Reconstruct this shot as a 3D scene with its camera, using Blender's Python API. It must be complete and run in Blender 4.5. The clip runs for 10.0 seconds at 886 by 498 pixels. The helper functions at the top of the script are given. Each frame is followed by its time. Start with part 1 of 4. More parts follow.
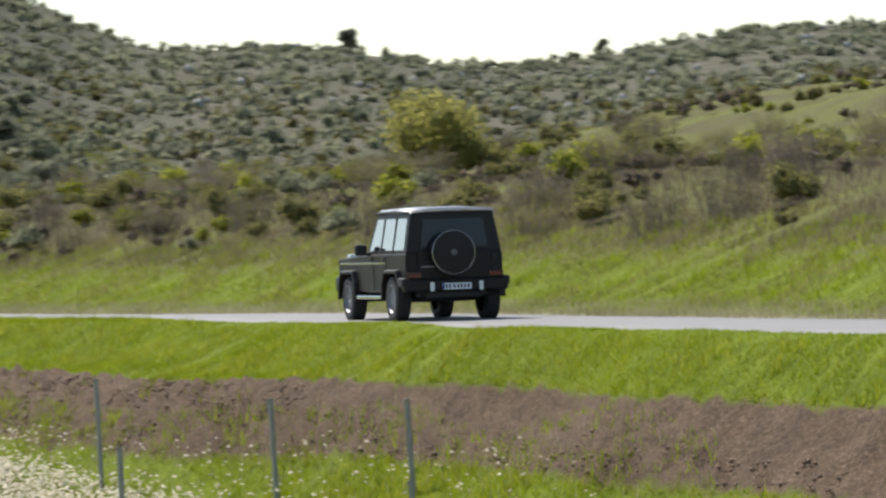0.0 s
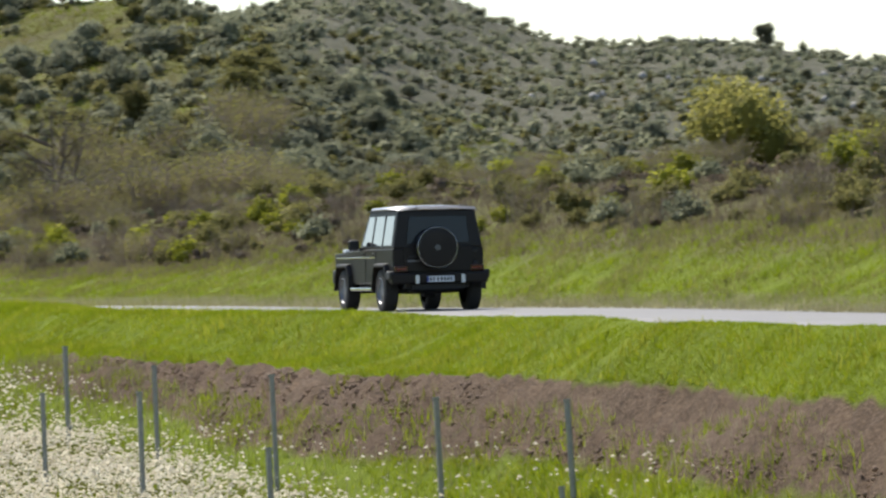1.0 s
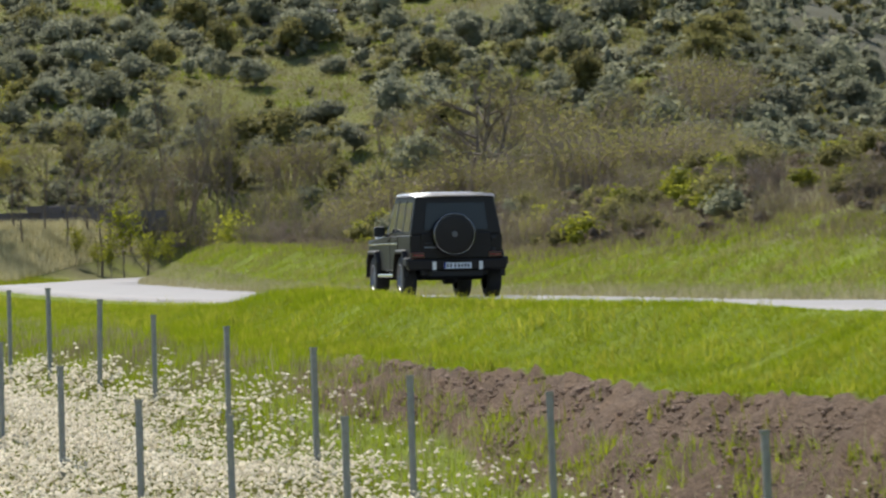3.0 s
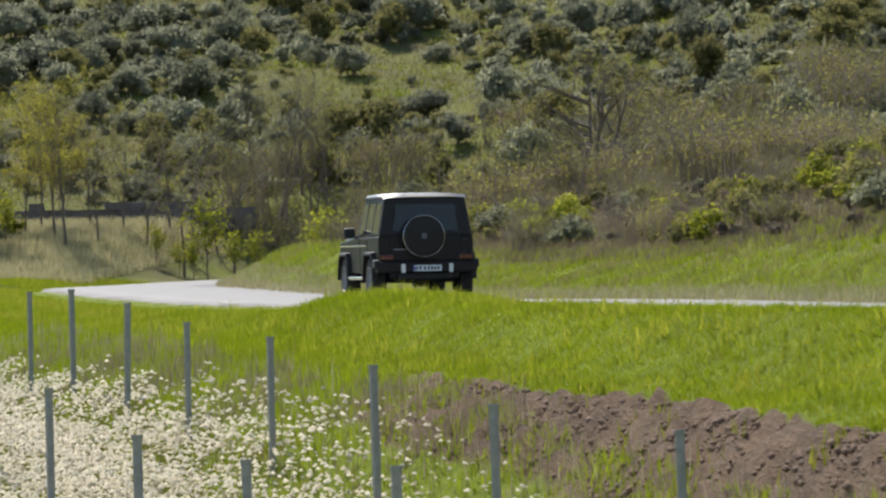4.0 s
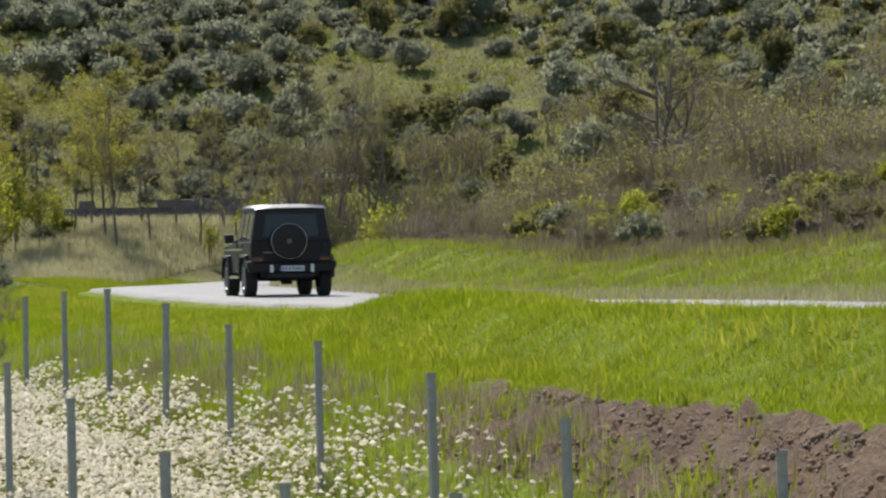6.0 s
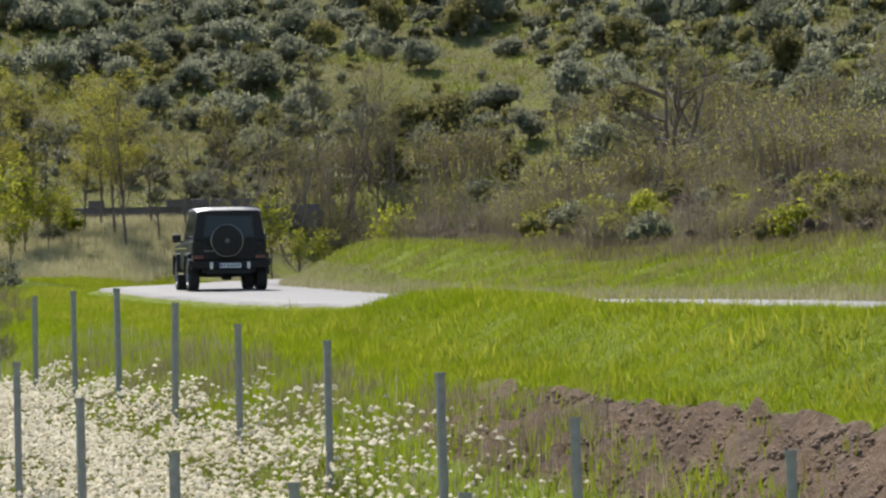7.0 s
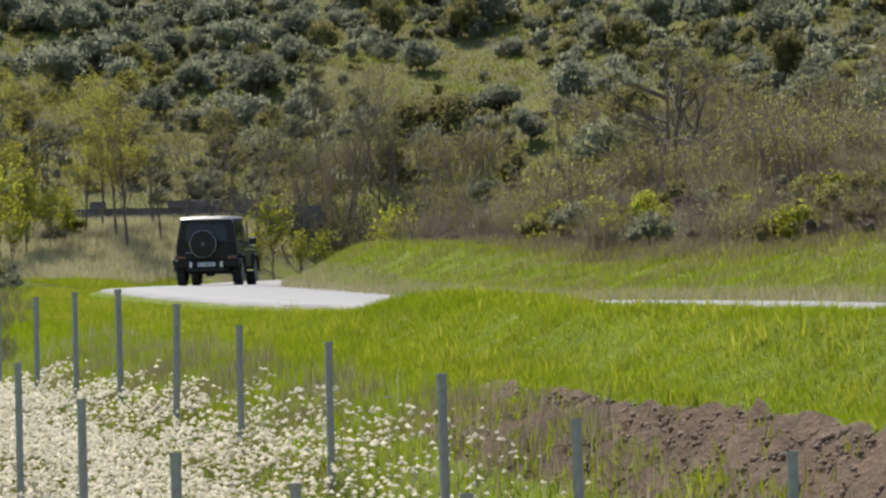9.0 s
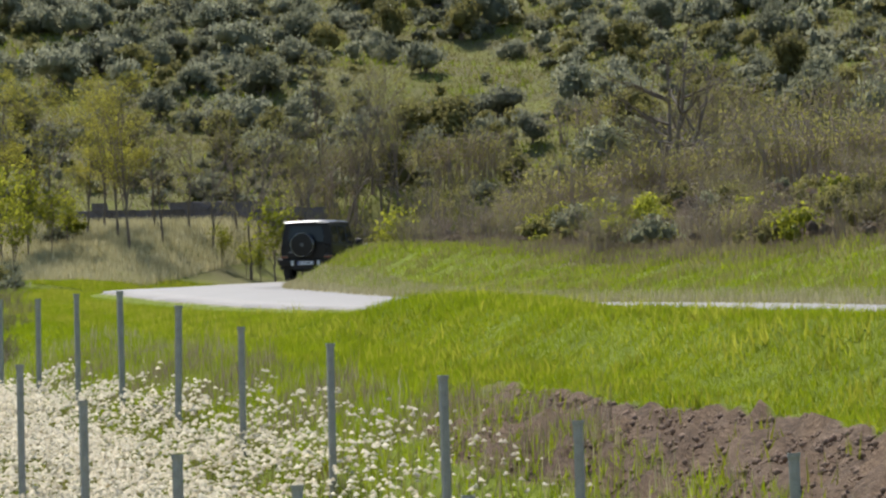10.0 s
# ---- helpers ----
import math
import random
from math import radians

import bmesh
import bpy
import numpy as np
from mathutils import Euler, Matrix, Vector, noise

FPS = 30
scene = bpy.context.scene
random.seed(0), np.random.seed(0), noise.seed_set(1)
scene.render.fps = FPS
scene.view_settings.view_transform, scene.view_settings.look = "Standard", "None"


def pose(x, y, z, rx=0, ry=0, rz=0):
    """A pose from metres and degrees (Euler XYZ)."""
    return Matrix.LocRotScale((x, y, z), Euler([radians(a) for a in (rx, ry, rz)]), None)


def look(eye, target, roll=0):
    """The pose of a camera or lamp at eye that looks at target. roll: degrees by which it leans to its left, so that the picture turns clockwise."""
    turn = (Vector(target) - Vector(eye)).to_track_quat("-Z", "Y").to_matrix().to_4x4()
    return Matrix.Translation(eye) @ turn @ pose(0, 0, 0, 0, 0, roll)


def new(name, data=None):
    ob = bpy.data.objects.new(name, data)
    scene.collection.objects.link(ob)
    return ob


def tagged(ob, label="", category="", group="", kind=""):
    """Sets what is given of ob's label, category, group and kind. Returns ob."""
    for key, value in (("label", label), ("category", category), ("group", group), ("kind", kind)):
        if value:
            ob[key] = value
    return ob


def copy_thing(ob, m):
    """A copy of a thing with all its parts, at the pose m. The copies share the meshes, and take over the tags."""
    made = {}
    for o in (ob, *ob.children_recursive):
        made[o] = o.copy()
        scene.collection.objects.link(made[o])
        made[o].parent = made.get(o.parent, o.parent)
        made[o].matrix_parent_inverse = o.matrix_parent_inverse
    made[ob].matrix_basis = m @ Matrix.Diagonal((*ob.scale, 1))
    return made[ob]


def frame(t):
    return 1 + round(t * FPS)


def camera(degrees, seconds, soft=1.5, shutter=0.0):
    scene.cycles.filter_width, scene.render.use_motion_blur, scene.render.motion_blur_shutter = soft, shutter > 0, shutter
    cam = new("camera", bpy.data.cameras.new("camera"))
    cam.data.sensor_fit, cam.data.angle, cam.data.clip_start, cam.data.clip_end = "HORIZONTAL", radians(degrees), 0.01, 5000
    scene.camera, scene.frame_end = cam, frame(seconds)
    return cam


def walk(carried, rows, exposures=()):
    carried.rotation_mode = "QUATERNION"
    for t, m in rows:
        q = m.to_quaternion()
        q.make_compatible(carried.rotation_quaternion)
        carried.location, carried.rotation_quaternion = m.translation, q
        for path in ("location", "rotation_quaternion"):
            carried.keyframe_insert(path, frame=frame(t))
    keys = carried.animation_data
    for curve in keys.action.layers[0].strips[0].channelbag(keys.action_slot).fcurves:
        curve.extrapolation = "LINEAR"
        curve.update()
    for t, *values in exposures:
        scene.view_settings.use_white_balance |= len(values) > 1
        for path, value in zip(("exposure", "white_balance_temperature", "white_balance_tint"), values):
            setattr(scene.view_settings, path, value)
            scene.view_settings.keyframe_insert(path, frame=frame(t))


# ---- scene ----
# ---------------------------------------------------------------- camera
cam = camera(9.44, 10.0, soft=2.4, shutter=0.4)
ROWS = [
    (0.0, -11.11, -49.30, 2.79, -12.713, -0.110, 1.85),
    (0.5, -8.44, -48.36, 2.60, -9.882, 0.018, 1.61),
    (1.0, -5.90, -44.66, 2.50, -7.699, 0.031, 1.48),
    (1.5, -4.04, -40.18, 2.42, -5.958, 0.027, 1.37),
    (2.0, -2.51, -34.04, 2.33, -4.184, 0.055, 1.29),
    (2.5, -1.50, -27.70, 2.24, -2.993, 0.031, 1.24),
    (3.0, -0.75, -20.40, 2.15, -2.033, 0.092, 1.12),
    (3.5, -0.25, -12.00, 2.08, -1.320, 0.130, 1.08),
    (4.0, -0.03, -5.30, 2.03, -0.800, 0.158, 1.05),
    (4.5, 0.00, -1.27, 2.01, -0.474, 0.172, 1.02),
    (5.0, 0.00, 0.00, 2.00, -0.319, 0.171, 1.03),
    (5.5, 0.00, 0.00, 2.00, -0.232, 0.173, 1.02),
    (7.0, 0.00, 0.00, 2.00, -0.055, 0.169, 1.01),
    (8.0, 0.00, 0.00, 2.00, -0.046, 0.174, 1.01),
    (9.0, 0.00, 0.00, 2.00, -0.040, 0.180, 1.00),
    (9.6, 0.00, 0.00, 2.00, -0.036, 0.182, 0.99),
    (10.0, 0.00, 0.00, 2.00, -0.020, 0.202, 0.96),
]
walk(cam, [(t, pose(x, y, z, 90 + pitch, roll, yaw)) for t, x, y, z, yaw, pitch, roll in ROWS])

# ---------------------------------------------------------------- light
SUN_EL, SUN_AZ = 50.0, -20.0          # degrees; azimuth from straight ahead towards the right, negative: left
world = bpy.data.worlds.new("sky")
scene.world = world
world.use_nodes = True
wn = world.node_tree.nodes
sky = wn.new("ShaderNodeTexSky")
sky.sky_type = "NISHITA"
sky.sun_disc = False
sky.sun_elevation, sky.sun_rotation = radians(SUN_EL), radians(SUN_AZ)
sky.air_density, sky.dust_density, sky.ozone_density = 1.0, 0.6, 1.6
world.node_tree.links.new(sky.outputs["Color"], wn["Background"].inputs["Color"])
wn["Background"].inputs["Strength"].default_value = 0.12
lamp = bpy.data.lights.new("sun", "SUN")
lamp.energy, lamp.angle, lamp.color = 4.2, radians(0.6), (1.0, 0.95, 0.86)
sun = new("sun", lamp)
a, e = radians(SUN_AZ), radians(SUN_EL)
sun.matrix_world = look((200 * math.sin(a) * math.cos(e), 200 * math.cos(a) * math.cos(e), 200 * math.sin(e)), (0, 0, 0))
scene.view_settings.exposure = 0.55


# ---------------------------------------------------------------- materials
def shader(name):
    m = bpy.data.materials.new(name)
    m.use_nodes = True
    nt = m.node_tree
    return m, nt, nt.nodes, nt.nodes["Principled BSDF"]


def link(nt, a, b):
    nt.links.new(a, b)


def noise_node(nt, scale, detail=4.0, rough=0.6, vec=None):
    n = nt.nodes.new("ShaderNodeTexNoise")
    n.inputs["Scale"].default_value = scale
    n.inputs["Detail"].default_value = detail
    n.inputs["Roughness"].default_value = rough
    if vec is not None:
        nt.links.new(vec, n.inputs["Vector"])
    return n


def ramp(nt, fac, stops):
    r = nt.nodes.new("ShaderNodeValToRGB")
    els = r.color_ramp.elements
    while len(els) < len(stops):
        els.new(0.5)
    for el, (p, c) in zip(els, stops):
        el.position, el.color = p, (*c, 1)
    nt.links.new(fac, r.inputs["Fac"])
    return r


def mix(nt, fac, a, b, mode="MIX"):
    n = nt.nodes.new("ShaderNodeMix")
    n.data_type, n.blend_type = "RGBA", mode
    for sock, v in ((n.inputs[0], fac), (n.inputs[6], a), (n.inputs[7], b)):
        if hasattr(v, "is_output"):
            nt.links.new(v, sock)
        elif isinstance(v, (int, float)):
            sock.default_value = v
        else:
            sock.default_value = (*v, 1)
    return n.outputs[2]


def bump(nt, bsdf, height, strength, distance):
    b = nt.nodes.new("ShaderNodeBump")
    b.inputs["Strength"].default_value, b.inputs["Distance"].default_value = strength, distance
    nt.links.new(height, b.inputs["Height"])
    nt.links.new(b.outputs["Normal"], bsdf.inputs["Normal"])


def leafy(name, dark, light, warm, translucent=0.45, rough=0.55, spread=0.25):
    """Thin leaves: a colour that varies from leaf to leaf, plant to plant, and lets light through."""
    m, nt, nodes, b = shader(name)
    geo = nodes.new("ShaderNodeNewGeometry")
    inf = nodes.new("ShaderNodeObjectInfo")
    c1 = ramp(nt, geo.outputs["Random Per Island"], [(0.0, dark), (0.6, light), (1.0, warm)])
    pos = noise_node(nt, 0.6, 3.0, 0.6, geo.outputs["Position"])
    c2 = mix(nt, 0.35, c1.outputs["Color"], ramp(nt, pos.outputs["Fac"], [(0.35, dark), (0.65, warm)]).outputs["Color"])
    hsv = nodes.new("ShaderNodeHueSaturation")
    mr = nodes.new("ShaderNodeMapRange")
    mr.inputs["To Min"].default_value, mr.inputs["To Max"].default_value = 1.0 - spread, 1.0 + spread
    link(nt, inf.outputs["Random"], mr.inputs["Value"])
    link(nt, mr.outputs["Result"], hsv.inputs["Value"])
    link(nt, c2, hsv.inputs["Color"])
    link(nt, hsv.outputs["Color"], b.inputs["Base Color"])
    b.inputs["Roughness"].default_value = rough
    b.inputs["Specular IOR Level"].default_value = 0.2
    tr = nodes.new("ShaderNodeBsdfTranslucent")
    link(nt, hsv.outputs["Color"], tr.inputs["Color"])
    ms = nodes.new("ShaderNodeMixShader")
    ms.inputs["Fac"].default_value = translucent
    link(nt, b.outputs["BSDF"], ms.inputs[1])
    link(nt, tr.outputs["BSDF"], ms.inputs[2])
    link(nt, ms.outputs["Shader"], nodes["Material Output"].inputs["Surface"])
    return m


def plain(name, colour, rough=0.6, metal=0.0, grain=0.0, scale=8.0, coat=0.0):
    """A surface with grain at two scales."""
    m, nt, nodes, b = shader(name)
    co = nodes.new("ShaderNodeTexCoord").outputs["Object"]
    n1, n2 = noise_node(nt, scale, 5.0, 0.65, co), noise_node(nt, scale * 7, 3.0, 0.6, co)
    lo, hi = [max(0, c * (1 - grain)) for c in colour], [min(1, c * (1 + grain)) for c in colour]
    c1 = ramp(nt, n1.outputs["Fac"], [(0.3, lo), (0.7, hi)]).outputs["Color"]
    c2 = ramp(nt, n2.outputs["Fac"], [(0.3, lo), (0.7, hi)]).outputs["Color"]
    link(nt, mix(nt, 0.4, c1, c2), b.inputs["Base Color"])
    b.inputs["Roughness"].default_value, b.inputs["Metallic"].default_value = rough, metal
    b.inputs["Coat Weight"].default_value = coat
    b.inputs["Coat Roughness"].default_value = 0.06
    if grain > 0.1:
        bump(nt, b, n2.outputs["Fac"], 0.3, 0.01)
    return m


def ground_material():
    """Earth under the plants: field, bank, bare soil, pale track side, hillside and rocky ridge, greyed with some
    distance haze, by the 'cover' attributes of the sheet.
    """
    m, nt, nodes, b = shader("ground_cover")
    co = nodes.new("ShaderNodeNewGeometry").outputs["Position"]
    at = nodes.new("ShaderNodeVertexColor")
    at.layer_name = "cover"
    sep = nodes.new("ShaderNodeSeparateColor")
    link(nt, at.outputs["Color"], sep.inputs["Color"])
    big, mid, fine = noise_node(nt, 0.35, 4, 0.6, co), noise_node(nt, 2.2, 5, 0.65, co), noise_node(nt, 16, 4, 0.7, co)
    grass = ramp(nt, mid.outputs["Fac"], [(0.3, (0.11, 0.14, 0.010)), (0.5, (0.165, 0.21, 0.014)), (0.72, (0.22, 0.26, 0.025))]).outputs["Color"]
    soil = ramp(nt, fine.outputs["Fac"], [(0.34, (0.035, 0.022, 0.013)), (0.5, (0.13, 0.083, 0.052)), (0.66, (0.29, 0.20, 0.13))]).outputs["Color"]
    hill = ramp(nt, big.outputs["Fac"], [(0.3, (0.125, 0.105, 0.055)), (0.5, (0.15, 0.145, 0.048)), (0.7, (0.185, 0.20, 0.035))]).outputs["Color"]
    grit = ramp(nt, fine.outputs["Fac"], [(0.3, (0.25, 0.23, 0.17)), (0.7, (0.42, 0.39, 0.31))]).outputs["Color"]

    def edge(socket, soft=0.35):
        add = nodes.new("ShaderNodeMath")
        add.operation = "MULTIPLY_ADD"
        link(nt, mid.outputs["Fac"], add.inputs[0])
        add.inputs[1].default_value = 0.9
        link(nt, socket, add.inputs[2])
        r = nodes.new("ShaderNodeMapRange")
        r.inputs["From Min"].default_value, r.inputs["From Max"].default_value = 0.95 - soft / 2, 0.95 + soft / 2
        link(nt, add.outputs[0], r.inputs["Value"])
        return r.outputs["Result"]

    soil = mix(nt, 0.55, soil, ramp(nt, mid.outputs["Fac"], [(0.35, (0.06, 0.040, 0.026)), (0.65, (0.19, 0.13, 0.085))]).outputs["Color"])
    c = mix(nt, edge(sep.outputs["Red"]), grass, soil)
    c = mix(nt, edge(sep.outputs["Green"]), c, hill)
    c = mix(nt, edge(at.outputs["Alpha"]), c, ramp(nt, big.outputs["Fac"], [(0.3, (0.095, 0.092, 0.056)), (0.7, (0.155, 0.145, 0.098))]).outputs["Color"])
    c = mix(nt, edge(sep.outputs["Blue"]), c, grit)
    link(nt, c, b.inputs["Base Color"])
    b.inputs["Roughness"].default_value = 0.95
    b.inputs["Specular IOR Level"].default_value = 0.15
    bump(nt, b, fine.outputs["Fac"], 0.8, 0.10)
    return m


def road_material():
    m, nt, nodes, b = shader("sunbleached_asphalt")
    co = nodes.new("ShaderNodeNewGeometry").outputs["Position"]
    n1, n2 = noise_node(nt, 0.8, 4, 0.6, co), noise_node(nt, 30, 3, 0.7, co)
    c = mix(nt, 0.5, ramp(nt, n1.outputs["Fac"], [(0.3, (0.175, 0.16, 0.148)), (0.7, (0.245, 0.228, 0.212))]).outputs["Color"],
            ramp(nt, n2.outputs["Fac"], [(0.3, (0.15, 0.138, 0.127)), (0.7, (0.28, 0.262, 0.243))]).outputs["Color"])
    link(nt, c, b.inputs["Base Color"])
    b.inputs["Roughness"].default_value = 0.75
    bump(nt, b, n2.outputs["Fac"], 0.25, 0.006)
    return m


GROUND, ROAD = ground_material(), road_material()
BARK = plain("grey_bark", (0.16, 0.125, 0.095), 0.9, 0, 0.35, 6)
TWIG = plain("dry_twigs", (0.26, 0.20, 0.155), 0.9, 0, 0.3, 4)
LEAF_DARK = leafy("dark_evergreen_leaves", (0.15, 0.16, 0.105), (0.24, 0.245, 0.16), (0.33, 0.325, 0.22), 0.58, 0.8)
LEAF_OLIVE = leafy("olive_leaves", (0.115, 0.108, 0.036), (0.20, 0.19, 0.06), (0.29, 0.255, 0.10), 0.55, 0.8)
# grey-green leaves, with the hill's distance haze put into the paler, greyer colour
LEAF_HAZY_GREY = leafy("hazy_grey_green_leaves", (0.17, 0.175, 0.105), (0.235, 0.24, 0.145), (0.30, 0.30, 0.20), 0.56, 0.8)
LEAF_FRESH = leafy("fresh_spring_leaves", (0.18, 0.19, 0.018), (0.29, 0.305, 0.026), (0.38, 0.375, 0.05), 0.6, 0.65)
LEAF_YELLOW = leafy("yellow_green_buds", (0.20, 0.185, 0.045), (0.29, 0.27, 0.07), (0.36, 0.33, 0.10), 0.6, 0.75)
LEAF_BROWN = leafy("withered_brown_leaves", (0.12, 0.088, 0.062), (0.20, 0.155, 0.108), (0.29, 0.235, 0.165), 0.4, 0.9)
GRASS = leafy("lush_bank_grass", (0.135, 0.18, 0.004), (0.205, 0.265, 0.006), (0.28, 0.32, 0.016), 0.55, 0.65)
LEAF_LIME = leafy("yellow_lime_leaves", (0.23, 0.21, 0.030), (0.33, 0.305, 0.045), (0.41, 0.375, 0.075), 0.6, 0.7)
GRASS_DRY = leafy("dry_verge_grass", (0.25, 0.225, 0.11), (0.40, 0.36, 0.19), (0.55, 0.50, 0.31), 0.45, 0.8)
STEEL = plain("weathered_galvanised_steel", (0.29, 0.28, 0.255), 0.65, 0.0, 0.3, 9)
STONE = plain("dark_dry_stone", (0.15, 0.13, 0.13), 0.95, 0, 0.4, 5)
ROCK = plain("pale_limestone", (0.36, 0.34, 0.31), 0.95, 0, 0.25, 5)


# ---------------------------------------------------------------- shapes
def part(name, bm, material, parent=None, label="", smooth=False):
    me = bpy.data.meshes.new(name)
    bm.to_mesh(me)
    bm.free()
    me.materials.append(material)
    if smooth:
        me.polygons.foreach_set("use_smooth", [True] * len(me.polygons))
    ob = new(name, me)
    ob.parent = parent
    if label:
        tagged(ob, label)
    return ob


def mesh_part(name, verts, faces, material, parent=None, label="", smooth=False):
    """One mesh object from arrays of corners and of equal-sided faces."""
    verts, faces = np.asarray(verts, np.float32), np.asarray(faces, np.int32)
    me = bpy.data.meshes.new(name)
    n, k = faces.shape
    me.vertices.add(len(verts))
    me.vertices.foreach_set("co", verts.ravel())
    me.loops.add(n * k)
    me.loops.foreach_set("vertex_index", faces.ravel())
    me.polygons.add(n)
    me.polygons.foreach_set("loop_start", np.arange(0, n * k, k, dtype=np.int32))
    me.polygons.foreach_set("loop_total", np.full(n, k, np.int32))
    if smooth:
        me.polygons.foreach_set("use_smooth", np.ones(n, bool))
    me.update(calc_edges=True)
    me.materials.append(material)
    ob = new(name, me)
    ob.parent = parent
    if label:
        tagged(ob, label)
    return ob


def thing(name, x, y, z, turn=0.0):
    ob = new(name)
    ob.empty_display_size = 0.2
    ob.matrix_basis = pose(x, y, z, 0, 0, turn)
    return ob


# ---------------------------------------------------------------- the lie of the land
# the road's middle line: x, y, height
LINE = np.array([
    (34, -190, 0.9), (24, -90, 1.1), (17, -30, 1.25), (12.6, 10, 1.32), (10.4, 30, 1.35), (9.27, 41.2, 1.36), (8.35, 48.1, 1.385), (7.25, 54.5, 1.385),
    (6.10, 60.6, 1.37), (4.97, 66.4, 1.36), (3.90, 72.7, 1.37), (2.85, 79.4, 1.375), (1.45, 89.0, 1.35), (-0.10, 98.8, 1.31), (-1.10, 104.2, 1.30),
    (-2.05, 109.5, 1.32), (-3.60, 118.0, 1.38), (-4.95, 126.4, 1.45), (-5.80, 131.9, 1.50), (-6.45, 137.9, 1.52), (-6.72, 144.8, 1.53), (-6.52, 152.9, 1.53),
    (-5.80, 161.9, 1.54), (-4.05, 172.0, 1.60), (-1.9, 180.0, 1.65), (-0.9, 182.5, 1.68)])


def spline(points, step):
    """A smooth line through the points (Catmull-Rom), with corners about a step apart."""
    p = np.vstack([2 * points[0] - points[1], points, 2 * points[-1] - points[-2]])
    out = []
    for i in range(1, len(p) - 2):
        n = max(2, int(np.linalg.norm(p[i + 1] - p[i]) / step))
        t = (np.arange(n) / n)[:, None]
        a, b, c, d = p[i - 1], p[i], p[i + 1], p[i + 2]
        out.append(0.5 * (2 * b + (c - a) * t + (2 * a - 5 * b + 4 * c - d) * t ** 2 + (3 * b - a - 3 * c + d) * t ** 3))
    return np.vstack(out + [points[-1:]])


CENTRE = spline(LINE, 1.0)
TANGENT = np.gradient(CENTRE[:, :2], axis=0)
TANGENT /= np.linalg.norm(TANGENT, axis=1)[:, None]


def from_road(x, y):
    """Signed distance from the road's middle (positive: to the right of it) and the road's height beside it."""
    x, y = np.atleast_1d(x).astype(float), np.atleast_1d(y).astype(float)
    d, h = np.empty(len(x)), np.empty(len(x))
    for i in range(0, len(x), 4000):
        px, py = x[i:i + 4000, None] - CENTRE[None, :, 0], y[i:i + 4000, None] - CENTRE[None, :, 1]
        k = np.argmin(px * px + py * py, axis=1)
        r = np.arange(len(k))
        dx, dy = px[r, k], py[r, k]
        side = TANGENT[k, 1] * dx - TANGENT[k, 0] * dy
        d[i:i + 4000] = np.sign(side) * np.hypot(dx, dy)
        h[i:i + 4000] = CENTRE[k, 2]
    return d, h


def step(a, b, v):
    t = np.clip((v - a) / (b - a), 0, 1)
    return t * t * (3 - 2 * t)


def wave(x, y, s, seed):
    """Smooth unevenness of about unit size and wavelength s."""
    r = np.random.RandomState(seed)
    out = np.zeros_like(x, dtype=float)
    for k in range(7):
        a, w, p = r.rand() * 6.3, (0.7 + 0.9 * r.rand()) * 6.283 / s, r.rand() * 6.3
        out += np.sin((x * math.cos(a) + y * math.sin(a)) * w + p)
    return out / 3.2


LEFT, RIGHT = 2.2, 2.5           # half widths of the road


def far_ridge(bearing):
    """Distance and height of the long ridge behind the near slope, by the bearing in degrees: it sinks to a saddle and rises again."""
    rise = 0.052 - 0.0150 * step(6.9, 9.7, bearing) - 0.0045 * step(10.8, 13.0, bearing) + 0.0052 * step(13.2, 16.4, bearing)
    reach = 290.0 + 130.0 * step(5.0, 9.0, bearing)
    return reach, 2.7 + rise * reach


def hill_height(x, y):
    """The hill behind the road: wall terrace and near slope, and the long low ridge with a saddle beyond them."""
    xn = np.minimum(x, 20.0)
    near = step(-2, 46, xn)
    ridge = 240.0 - 44.0 * near
    top = 15.8 - 3.0 * step(6, 36, xn) + 0.25 * wave(x, y, 30, 3)
    foot = 186.0 - 44.0 * near
    t = np.clip((y - foot) / (ridge - foot), 0, 1)
    base = 1.75 + 1.9 * step(168, 186, y + 44.0 * near)
    z = base + (top - base) * (0.85 * t + 0.15 * np.sin(t * 1.5708))
    z = z + 0.22 * wave(x, y, 16, 5) * step(0.02, 0.2, t)
    z = z - 0.02 * np.clip(y - ridge, 0, 300)
    bearing = np.degrees(np.arctan2(x + 8.0, np.maximum(y + 45.0, 1.0)))
    r = np.hypot(x + 8.0, y + 45.0)
    reach, crest = far_ridge(bearing)
    q = np.clip((r - 215.0) / (reach - 215.0), 0, 1)
    far = 4.0 + (crest - 4.0) * (0.9 * q + 0.1 * np.sin(q * 1.5708)) + 0.30 * wave(x, y, 34, 15) * step(0.05, 0.3, q) - 0.03 * np.clip(r - reach, 0, 300)
    k = step(4.6, 7.4, bearing)
    return z * (1 - k) + far * k


